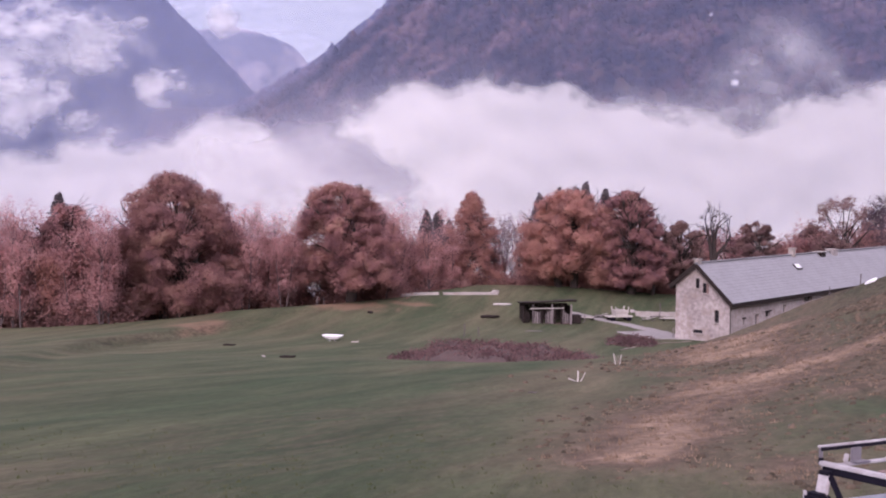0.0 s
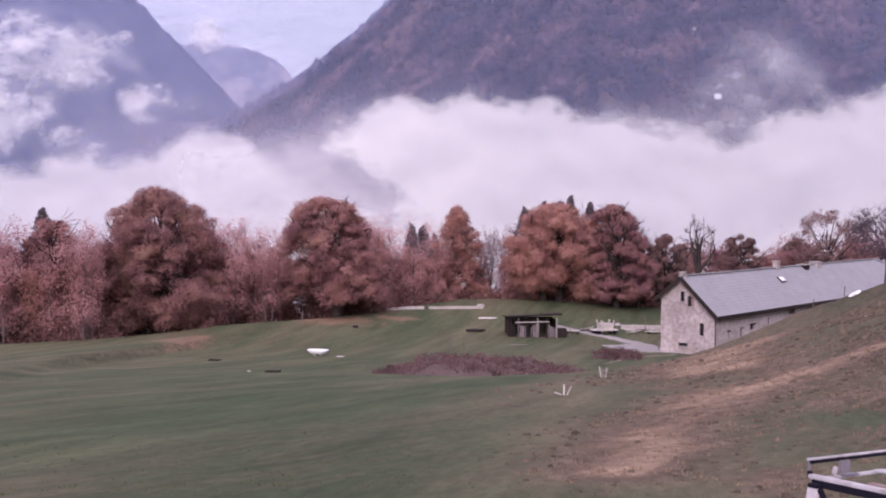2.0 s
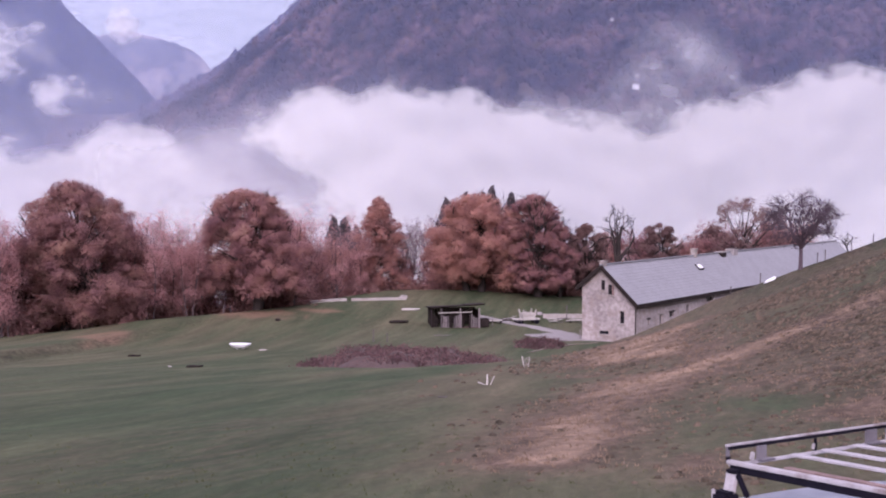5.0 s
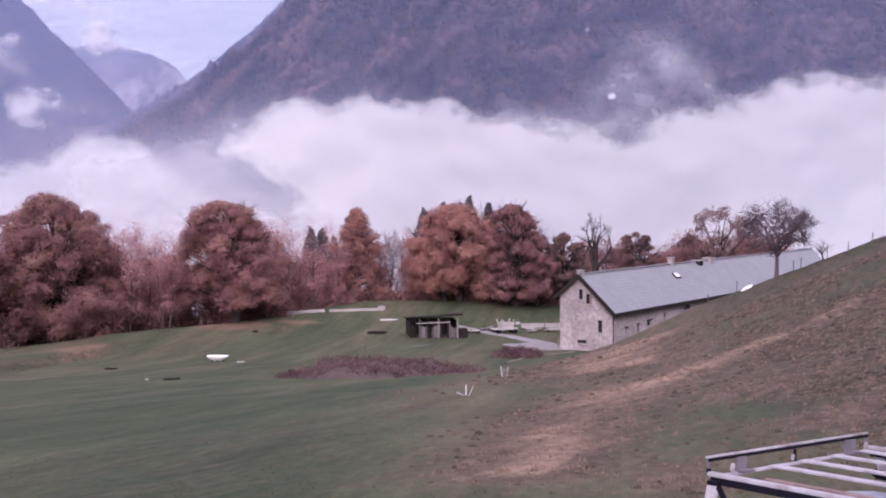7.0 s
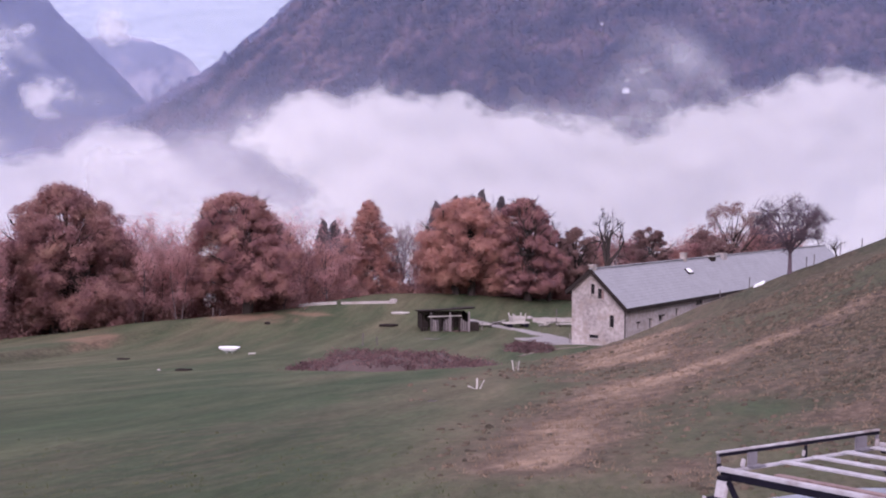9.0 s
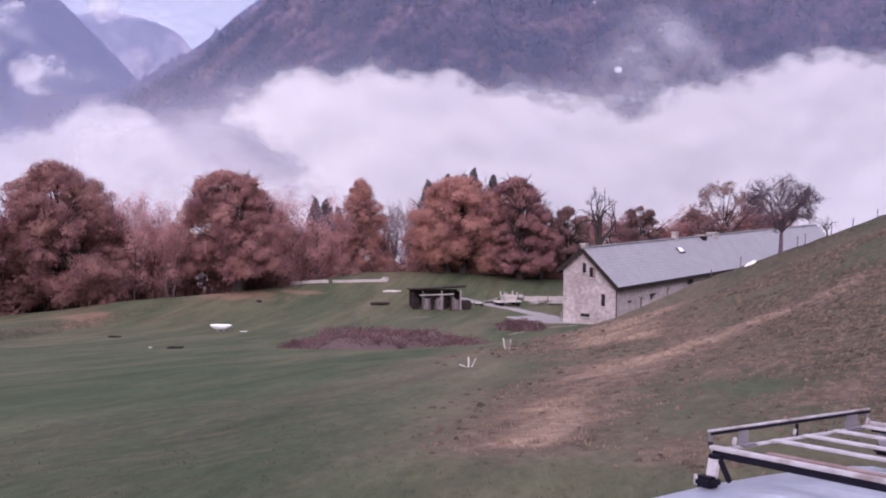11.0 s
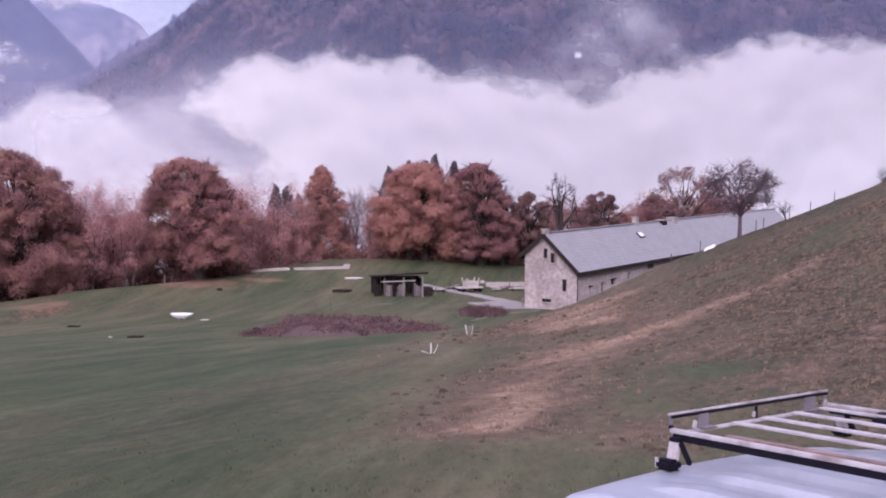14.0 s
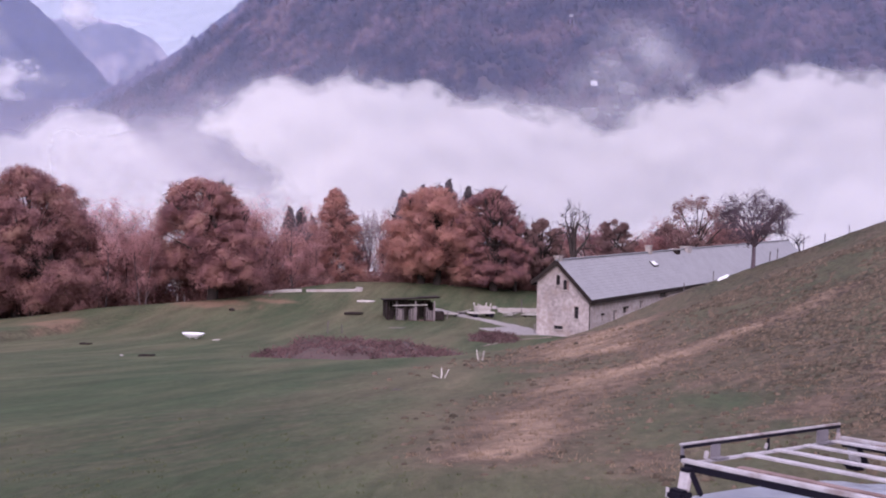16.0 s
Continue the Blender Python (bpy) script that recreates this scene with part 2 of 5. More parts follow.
SCARP = [(56, -21.0), (60, -21.8), (94, -30.0), (114, -32.1), (136, -29.4), (151, -24.2), (158, -19.4), (168, -11.0)]     # y, x of the terrace edge
SCARP_RISE = [(50, 0.0), (62, 0.3), (94, 0.4), (112, 0.9), (136, 0.95), (150, 0.6), (158, 0.55), (168, 0.0)]


def ground_z(x, y):
    z = fall(y)
    z -= 0.28 * 3 * math.log1p(math.exp(min(60.0, (y - knots(BRINK, x)) / 3.0))) * (1 - smoothstep(250, 900, y))
    z += 2.1 * (1 - smoothstep(0.7, 2.8, math.hypot(x, y)))
    z += 3.9 * math.exp(-0.5 * (((x - 6) / 32) ** 2 + ((y - 192) / 15) ** 2))
    z += 2.3 * math.exp(-0.5 * (((x + 22) / 15) ** 2 + ((y - 168) / 11) ** 2))
    # the bank: rises to the right, ends in a shoulder before the farmhouse
    s = 0.36 * 5 * math.log1p(math.exp(min(40.0, (x - 20 - 0.04 * (y - 113)) / 5.0)))
    q = (x - HOUSE_AT.x) * -ACROSS.x - (y - HOUSE_AT.y) * ACROSS.y
    z += min(s, 40) * smoothstep(1.0, 17.0, q) * (1 - smoothstep(112, 150, y))
    # an old terrace edge that crosses the lower meadow
    if x < -8 and 50 < y < 170:
        d = knots(SCARP, y) - x
        z += knots(SCARP_RISE, y) * smoothstep(-0.8, 0.8, d) * math.exp(-(max(0.0, d) / 12) ** 2)
    # swells of the pasture
    d = math.hypot(x, y)
    if d < 400:
        z += 0.35 * noise.noise((x * 0.035, y * 0.035, 3.1)) * min(1, d / 60) + 0.10 * noise.noise((x * 0.17, y * 0.17, 7.7)) * min(1, d / 25)
    if d < 130 and x > 0:
        z += 0.13 * noise.noise((x * 0.75, y * 0.55, 1.7)) * smoothstep(0, 8, x - 2 - 0.09 * (y - 20)) * smoothstep(12, 20, d)
    return z


def spaced(edges):
    out = []
    for a, b, step in edges:
        out += list(np.arange(a, b, step))
    return out + [edges[-1][1]]


xs = spaced([(-4500, -800, 200), (-800, -160, 32), (-160, -70, 3), (-70, -12, 1.0), (-12, 16, 0.6), (16, 90, 1.0), (90, 180, 3), (180, 820, 32), (820, 4620, 200)])
ys = spaced([(-260, -20, 20), (-20, 4, 2), (4, 40, 0.6), (40, 215, 1.0), (215, 300, 4), (300, 900, 30), (900, 4600, 150)])
nx = len(xs)
gv = [(x, y, ground_z(x, y)) for y in ys for x in xs]
gf = [(j * nx + i, j * nx + i + 1, (j + 1) * nx + i + 1, (j + 1) * nx + i) for j in range(len(ys) - 1) for i in range(nx - 1)]


TONGUES = [   # bleached strips that climb the bank: half width, strength, and their course
    (1.25, 1.05, [(3.2, 19.6), (3.8, 21.8), (5.6, 29.3)]),
    (1.5, 0.85, [(5.6, 29.3), (7.8, 36.7), (10.4, 43.1), (13.2, 47.0)]),
    (1.3, 0.55, [(13.2, 47.0), (16.6, 53.6), (19.4, 57.4), (22.5, 59.4), (30.0, 66.0)]),
    (4.2, 0.66, [(13.8, 62), (17.0, 70), (20.0, 80), (23.0, 92)]),
    (1.2, 0.40, [(9.6, 49.5), (11.0, 53.0)]),
    (1.3, 0.30, [(12.8, 35.4), (16.1, 39.1), (21.0, 45.0)]),
    (1.3, 0.42, [(10.5, 24.5), (12.5, 26.8), (16.1, 31), (21.5, 40)]),
    (0.7, 0.5, [(4.9, 16.5), (5.4, 19)]),
]
LUSH = [(29.0, 75.0, 7.0, 7.0), (9.6, 29.0, 2.0, 4.5), (38, 82, 6, 6)]      # greener hollows on the bank


def dry_grass(x, y):
    """Bleached grass: thin all over the bank, thick in the strips; also haze paling on the far meadow."""
    q = (x - HOUSE_AT.x) * -ACROSS.x - (y - HOUSE_AT.y) * ACROSS.y
    bank = smoothstep(0.5, 7.0, x - 4.0 - 0.10 * (y - 20)) * smoothstep(0, 12, q)
    u, w = x * 0.45 + y * 0.89, x * 0.89 - y * 0.45
    n1 = noise.noise((u * 0.045, w * 0.22, 1.3))
    n2 = noise.noise((u * 0.12, w * 0.6, 5.9))
    best = 0.0
    for half, amp, way in TONGUES:
        for (ax, ay), (bx, by) in zip(way, way[1:]):
            dx, dy = bx - ax, by - ay
            t = min(1.0, max(0.0, ((x - ax) * dx + (y - ay) * dy) / (dx * dx + dy * dy)))
            d = math.hypot(x - ax - t * dx, y - ay - t * dy)
            best = max(best, amp * math.exp(-(d / half) ** 2 * 0.7))
    lush = max(math.exp(-((x - cx) / rx) ** 2 - ((y - cy) / ry) ** 2) for cx, cy, rx, ry in LUSH)
    olive = smoothstep(-1.5, 2.0, x + 6.6 - 0.29 * (y - 24)) * (1 - 0.45 * smoothstep(2.5, 9, x + 6.6 - 0.29 * (y - 24))) * (1 - smoothstep(60, 110, y))
    # the 90 to 150 m term pales the far meadow, haze put into its colour
    return max(0.0, min(1.6, bank * (0.48 + 0.26 * n1 + 0.22 * n2 - 0.3 * lush) + (0.20 * olive + 0.13 * smoothstep(90, 150, y)) * (1 - bank) + best * (1.1 + 0.5 * n2)))


def trodden(x, y):
    """Where cattle have broken the turf of the bank into small dark steps; also a dark band along the terrace edge."""
    s = x - 0.28 * y
    if x < 0:
        return 0.8 * knots(SCARP_RISE, y) * math.exp(-((x - knots(SCARP, y)) / 1.3) ** 2) if 50 < y < 168 else 0.0
    return (0.12 + 0.88 * smoothstep(1.5, 6.5, s)) * smoothstep(0, 6, x - 3 - 0.09 * (y - 20)) * (0.75 + 0.5 * noise.noise((x * 0.2, y * 0.15, 8.8)))


def bare_earth(x, y):
    e = 0.0
    for cx, cy, rx, ry in BARE:
        k = ((x - cx) / rx) ** 2 + ((y - cy) / ry) ** 2
        e = max(e, 0.7 * (1 - smoothstep(0.0, 1.7, k + 1.5 * noise.noise((x * 0.5, y * 0.22, 2.2)) + 0.8 * noise.noise((x * 1.4, y * 0.7, 5.2)))))
    return e


BARE = [(-29.5, 144, 3.2, 7), (-13, 166, 6, 4), (-5, 171, 3, 2)]


def ground_material():
    m, n, l = blank("meadow_grass")
    b = n["Principled BSDF"]
    broad = streaks(n, l, 12, 70.0, 5.5, 5, 0.55)
    mid = streaks(n, l, 16, 14.0, 1.5, 5, 0.62)
    fine = streaks(n, l, 10, 0.75, 0.22, 5, 0.75)
    slant = streaks(n, l, 27, 2.4, 0.55, 6, 0.7)
    r1 = ramp(n, [(0.32, (0.046, 0.070, 0.035)), (0.5, (0.079, 0.089, 0.050)), (0.68, (0.122, 0.111, 0.069))])
    l.new(broad.outputs[0], r1.inputs[0])
    r2 = ramp(n, [(0.3, (0.55, 0.58, 0.52)), (0.7, (1.35, 1.30, 1.25))])
    l.new(mid.outputs[0], r2.inputs[0])
    r3 = ramp(n, [(0.28, (0.62, 0.62, 0.62)), (0.72, (1.36, 1.36, 1.36))])
    l.new(fine.outputs[0], r3.inputs[0])
    green = mix(n, l, 0.7, r1.outputs[0], r2.outputs[0], "MULTIPLY")
    at = n.new("ShaderNodeAttribute")
    at.attribute_name = "dry"
    wob = n.new("ShaderNodeMath")
    wob.operation = "MULTIPLY_ADD"
    wob.inputs[1].default_value = 0.7
    l.new(slant.outputs[0], wob.inputs[0])
    sub = n.new("ShaderNodeMath")
    sub.operation = "ADD"
    sub.inputs[1].default_value = -0.35
    l.new(at.outputs["Fac"], wob.inputs[2])
    l.new(wob.outputs[0], sub.inputs[0])
    dr = ramp(n, [(0.06, (0, 0, 0)), (0.85, (1, 1, 1))])
    l.new(sub.outputs[0], dr.inputs[0])
    straw = ramp(n, [(0.3, (0.078, 0.057, 0.041)), (0.7, (0.203, 0.143, 0.105))])
    l.new(slant.outputs[0], straw.inputs[0])
    c = mix(n, l, dr.outputs[0], green, straw.outputs[0])
    pale = ramp(n, [(0.62, (0, 0, 0)), (1.0, (1, 1, 1))])
    less = n.new("ShaderNodeMath")
    less.operation = "MULTIPLY"
    less.inputs[1].default_value = 0.72
    l.new(sub.outputs[0], less.inputs[0])
    l.new(less.outputs[0], pale.inputs[0])
    c = mix(n, l, pale.outputs[0], c, (0.37, 0.262, 0.186))
    ae = n.new("ShaderNodeAttribute")
    ae.attribute_name = "earth"
    c = mix(n, l, ae.outputs["Fac"], c, (0.24, 0.145, 0.10))
    c = mix(n, l, 0.75, c, r3.outputs[0], "MULTIPLY")
    clump = grain(n, l, 2.3, 5, 0.68)
    r4 = ramp(n, [(0.3, (0.6, 0.6, 0.59)), (0.7, (1.3, 1.29, 1.27))])
    l.new(clump.outputs[0], r4.inputs[0])
    part_dry = n.new("ShaderNodeMath")
    part_dry.operation = "MULTIPLY_ADD"
    part_dry.inputs[1].default_value, part_dry.inputs[2].default_value = 0.85, 0.12
    l.new(dr.outputs[0], part_dry.inputs[0])
    c = mix(n, l, part_dry.outputs[0], c, mix(n, l, 1.0, c, r4.outputs[0], "MULTIPLY"))
    # broken turf: small dark hollows with pale lips
    steps = streaks(n, l, 75, 0.55, 0.36, 3, 0.58)
    hollow = ramp(n, [(0.50, (0.06, 0.06, 0.06)), (0.61, (1, 1, 1))])
    l.new(steps.outputs[0], hollow.inputs[0])
    tr = n.new("ShaderNodeAttribute")
    tr.attribute_name = "trod"
    deep = n.new("ShaderNodeMath")
    deep.operation = "MULTIPLY"
    deep.use_clamp = True
    l.new(hollow.outputs[0], deep.inputs[0])
    l.new(tr.outputs["Fac"], deep.inputs[1])
    c = mix(n, l, deep.outputs[0], c, (0.034, 0.026, 0.022))
    l.new(c, b.inputs["Base Color"])
    b.inputs["Roughness"].default_value = 0.95
    b.inputs["Specular IOR Level"].default_value = 0.15
    k = n.new("ShaderNodeBump")
    k.inputs["Strength"].default_value, k.inputs["Distance"].default_value = 0.8, 0.12
    l.new(fine.outputs[0], k.inputs["Height"])
    k2 = n.new("ShaderNodeBump")
    k2.invert = True
    k2.inputs["Strength"].default_value, k2.inputs["Distance"].default_value = 0.9, 0.15
    l.new(deep.outputs[0], k2.inputs["Height"])
    lumps = n.new("ShaderNodeBump")
    lumps.inputs["Distance"].default_value = 0.22
    l.new(part_dry.outputs[0], lumps.inputs["Strength"])
    l.new(clump.outputs[0], lumps.inputs["Height"])
    l.new(k.outputs[0], lumps.inputs["Normal"])
    l.new(lumps.outputs[0], k2.inputs["Normal"])
    l.new(k2.outputs[0], b.inputs["Normal"])
    return m


MEADOW = ground_material()
ground = mesh_object("ground", gv, gf, MEADOW, smooth=True)
tagged(ground, "short autumn pasture, green with bleached straw-coloured patches", "meadow", kind="structure")
for attr, rule in (("dry", dry_grass), ("earth", bare_earth), ("trod", trodden)):
    a = ground.data.attributes.new(attr, "FLOAT", "POINT")
    a.data.foreach_set("value", [rule(x, y) if abs(x) < 200 and 0 < y < 230 else 0.0 for x, y, _ in gv])


# ---- the far side of the valley ----
def woods_material(name, cols, scale):
    m, n, l = blank(name)
    b = n["Principled BSDF"]
    crown = n.new("ShaderNodeTexVoronoi")
    co = n.new("ShaderNodeTexCoord")
    l.new(co.outputs["Object"], crown.inputs["Vector"])
    crown.inputs["Scale"].default_value = scale
    broad = grain(n, l, 0.006, 5, 0.6)
    r = ramp(n, cols)
    a = n.new("ShaderNodeMath")
    a.operation = "MULTIPLY_ADD"
    a.inputs[1].default_value = 0.35
    sep = n.new("ShaderNodeSeparateColor")
    l.new(crown.outputs["Color"], sep.inputs[0])
    l.new(sep.outputs[0], a.inputs[0])
    s = n.new("ShaderNodeMath")
    s.operation = "MULTIPLY_ADD"
    s.inputs[1].default_value, s.inputs[2].default_value = 1.1, -0.22
    l.new(broad.outputs[0], s.inputs[0])
    l.new(s.outputs[0], a.inputs[2])
    l.new(a.outputs[0], r.inputs[0])
    l.new(r.outputs[0], b.inputs["Base Color"])
    b.inputs["Roughness"].default_value = 1.0
    b.inputs["Specular IOR Level"].default_value = 0.0
    return m


# dark tones shifted to violet-blue, haze mixed into the woods' colour
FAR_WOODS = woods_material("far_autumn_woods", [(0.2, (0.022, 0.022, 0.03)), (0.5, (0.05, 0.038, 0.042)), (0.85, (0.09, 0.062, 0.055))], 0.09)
# the blue of hazy distance is put into these wood colours
HAZE_BLUE_WOODS = woods_material("haze_blue_woods", [(0.25, (0.012, 0.018, 0.035)), (0.5, (0.035, 0.042, 0.06)), (0.75, (0.075, 0.078, 0.09))], 0.03)


# base tone paled and blued for haze; the stains are pale rock
HAZE_PALE_CLIFF = surface("haze_pale_cliff_and_woods", (0.07, 0.085, 0.115), (0.19, 0.20, 0.24), 0.012, 1.0, bump=0.0, stain=(0.46, 0.41, 0.42), gloss=0.0)


def slope_z(x, y, peak, steep, gullies, seed, foot=None):
    """A cone with gullies on the side that faces the valley; foot: distance, curve and nearest y of a flank that flattens or breaks off."""
    r = math.hypot(x - peak[0], y - peak[1])
    z = peak[2] - steep * r + gullies * noise.fractal((x * 0.0022 + seed, y * 0.0022, seed), 1.0, 2.1, 4) * min(1, r / 300) * (0.2 + 0.8 * smoothstep(100, 700, peak[1] - y))
    if foot:
        z += foot[1] * max(0.0, min(r - foot[0], 480)) ** 2 * smoothstep(foot[2], foot[2] + 400, y)
    return z


def mountain(name, label, peak, steep, span, step, material, crowns, gullies, seed, foot=None):
    """A wooded cone with gullies; the canopy is heaved up in crowns."""
    px, py, pz = peak
    gx = np.arange(px - span[0], px + span[1] + 1, step)
    gy = np.arange(py - span[2], py + span[3] + 1, step)
    v = []
    for y in gy:
        for x in gx:
            z = slope_z(x, y, peak, steep, gullies, seed, foot)
            z += crowns * noise.noise((x * 0.045, y * 0.045, z * 0.045 + seed))
            v.append((x, y, z))
    k = len(gx)
    fs = [(j * k + i, j * k + i + 1, (j + 1) * k + i + 1, (j + 1) * k + i) for j in range(len(gy) - 1) for i in range(k - 1)]
    return tagged(mesh_object(name, v, fs, material, smooth=True), label, "mountain", kind="structure")


# crown colours carry the violet cast of haze besides autumn brown
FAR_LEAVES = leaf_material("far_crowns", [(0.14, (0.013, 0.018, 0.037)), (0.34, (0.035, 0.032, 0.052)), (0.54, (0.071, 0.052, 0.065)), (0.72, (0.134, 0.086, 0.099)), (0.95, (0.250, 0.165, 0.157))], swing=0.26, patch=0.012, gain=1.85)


def far_woods(peak, steep, gullies, seed, count, foot):
    """The crowns of the mountain's woods, each a small ragged dome."""
    rng = random.Random(9)
    bm = bmesh.new()
    bmesh.ops.create_icosphere(bm, subdivisions=1, radius=1)
    bm.verts.ensure_lookup_table()
    unit = [v.co.copy() for v in bm.verts]
    tri = [[v.index for v in f.verts] for f in bm.faces]
    bm.free()
    v, f = [], []
    while count:
        x, y = rng.uniform(-560, 1750), rng.uniform(1500, 2960)
        z = slope_z(x, y, peak, steep, gullies, seed, foot)
        if not 40 < z < 0.2 * y + 60 or y > 2800 + (x - 860) * 0.2:
            continue
        count -= 1
        s = rng.uniform(4.0, 9.5)
        tall = rng.uniform(0.8, 1.5) if rng.random() > 0.05 else 2.3
        k = len(v)
        for u in unit:
            w = s * rng.uniform(0.7, 1.25)
            v.append((x + u.x * w, y + u.y * w, z + 3 + u.z * w * tall))
        f += [(a + k, b + k, c + k) for a, b, c in tri]
    return tagged(mesh_object("far_woods", v, f, FAR_LEAVES), "brown autumn woods on the mountainside, tinted violet for haze", "woods", kind="stuff")


NEAR_PEAK, NEAR_FOOT = (886, 2900, 1411), (1080, 0.00125, 2250)
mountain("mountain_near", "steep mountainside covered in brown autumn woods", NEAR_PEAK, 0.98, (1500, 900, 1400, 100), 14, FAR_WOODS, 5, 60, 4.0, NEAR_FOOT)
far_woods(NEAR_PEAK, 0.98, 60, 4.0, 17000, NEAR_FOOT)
mountain("mountain_blue", "distant wooded mountain across the valley, tinted blue for haze", (-1560, 4300, 1215), 1.0, (1500, 1500, 1700, 60), 26, HAZE_BLUE_WOODS, 18, 130, 9.0)
mountain("mountain_pale", "far mountain, paled for haze, that breaks off in a cliff at the valley's end", (-815, 4600, 598), 0.28, (1600, 1000, 400, 40), 20, HAZE_PALE_CLIFF, 12, 90, 14.0, (215, -0.007, 3000))


# ---- fog and cloud in the valley ----
def fog_material(name, colour, low, high, wisp, scale, most=1.0, flat=1.5):
    """Cloud droplets: white, lit from both sides, thinning towards the edge that the attribute 'body' gives."""
    m, n, l = blank(name)
    n.remove(n["Principled BSDF"])
    at = n.new("ShaderNodeAttribute")
    at.attribute_name = "body"
    puff = grain(n, l, scale, 7, 0.58, (1, 1, flat))
    a = n.new("ShaderNodeMath")
    a.operation = "MULTIPLY_ADD"
    a.inputs[1].default_value = wisp
    l.new(puff.outputs[0], a.inputs[0])
    s = n.new("ShaderNodeMath")
    s.operation = "ADD"
    s.inputs[1].default_value = -wisp * 0.5
    l.new(at.outputs["Fac"], s.inputs[0])
    l.new(s.outputs[0], a.inputs[2])
    r = n.new("ShaderNodeMapRange")
    r.interpolation_type = "SMOOTHSTEP"
    r.inputs["From Min"].default_value, r.inputs["From Max"].default_value, r.inputs["To Max"].default_value = low, high, most
    l.new(a.outputs[0], r.inputs[0])
    rim, thin = n.new("ShaderNodeMapRange"), n.new("ShaderNodeMath")
    rim.interpolation_type, thin.operation = "SMOOTHSTEP", "MULTIPLY"
    rim.inputs["From Max"].default_value = 0.3
    l.new(at.outputs["Fac"], rim.inputs[0])
    l.new(r.outputs[0], thin.inputs[0])
    l.new(rim.outputs[0], thin.inputs[1])
    d, t, w, tr, out = (n.new(k) for k in ("ShaderNodeBsdfDiffuse", "ShaderNodeBsdfTranslucent", "ShaderNodeAddShader", "ShaderNodeBsdfTransparent", "ShaderNodeMixShader"))
    half = [c * 0.5 for c in colour]
    d.inputs[0].default_value, t.inputs[0].default_value = (*half, 1), (*half, 1)
    l.new(d.outputs[0], w.inputs[0])
    l.new(t.outputs[0], w.inputs[1])
    l.new(thin.outputs[0], out.inputs[0])
    l.new(tr.outputs[0], out.inputs[1])
    l.new(w.outputs[0], out.inputs[2])
    l.new(out.outputs[0], n["Material Output"].inputs[0])
    return m


FOG = fog_material("valley_fog", (0.94, 0.935, 0.845), 0.0, 0.66, 1.4, 0.019, 0.95)
TORN_FOG = fog_material("torn_fog", (0.90, 0.895, 0.84), 0.0, 0.70, 1.25, 0.016, 0.96)
SCRAP = fog_material("torn_cloud", (0.92, 0.925, 0.90), 0.10, 0.80, 1.5, 0.016, 0.86)
VEIL = fog_material("fog_veil", (0.88, 0.86, 0.80), -0.1, 1.2, 1.7, 0.013, 0.62)
WISP = fog_material("fog_wisp", (0.92, 0.91, 0.86), 0.05, 0.85, 1.2, 0.014, 0.6)
FAR_CLOUD = fog_material("far_layer_cloud", (0.58, 0.665, 0.68), -0.1, 1.0, 2.4, 0.0024, 0.97, 4.5)
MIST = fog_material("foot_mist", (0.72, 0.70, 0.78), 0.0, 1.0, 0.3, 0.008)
# blue of the far air is put into the colour of these sheets
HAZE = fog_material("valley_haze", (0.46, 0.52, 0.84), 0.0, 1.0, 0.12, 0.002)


def fog_sheet(name, label, y, x0, x1, low, tops, material, soft, nx=90, nz=26, ends=(0, 0), strength=1.0, billow=0.0, hollows=()):
    """A bank of fog whose top edge runs through tops (x, z); it thickens over soft metres below it, swells in billows, and is thin in its hollows (x, z, half width, half height, tilt, depth)."""
    v, body = [], []
    for j in range(nz + 1):
        for i in range(nx + 1):
            x = x0 + (x1 - x0) * i / nx
            top = (knots(tops, x - 9) + knots(tops, x) + knots(tops, x + 9)) / 3 + 0.35 * soft + (9 * noise.noise((x * 0.02, y, 0.5)) if billow else 0)
            z = low + (top - low) * j / nz
            swell = 1.0 + noise.noise((x * 0.012, z * 0.016, y)) + 0.4 * noise.noise((x * 0.03, z * 0.036, y + 7))
            v.append((x, y - billow * swell + 0.35 * billow * (z - low) / 100, z))
            b = min(1.0, (top - z) / soft)
            for cx, cz, rx, rz, tilt, deep in hollows:
                u, w = x - cx, z - cz - tilt * (x - cx)
                b -= deep * math.exp(-(u / rx) ** 2 - (w / rz) ** 2)
            b = max(0.0, b)
            if ends[0]:
                b *= smoothstep(0, ends[0], x - x0)
            if ends[1]:
                b *= smoothstep(0, ends[1], x1 - x)
            body.append(b * strength)
    k = nx + 1
    fs = [(j * k + i, j * k + i + 1, (j + 1) * k + i + 1, (j + 1) * k + i) for j in range(nz) for i in range(nx)]
    fs = [q for q in fs if max(body[p] for p in q) > 0.004]
    ob = tagged(mesh_object(name, v, fs, material, smooth=True), label, "fog", kind="structure")
    ob.data.attributes.new("body", "FLOAT", "POINT").data.foreach_set("value", body)
    return ob


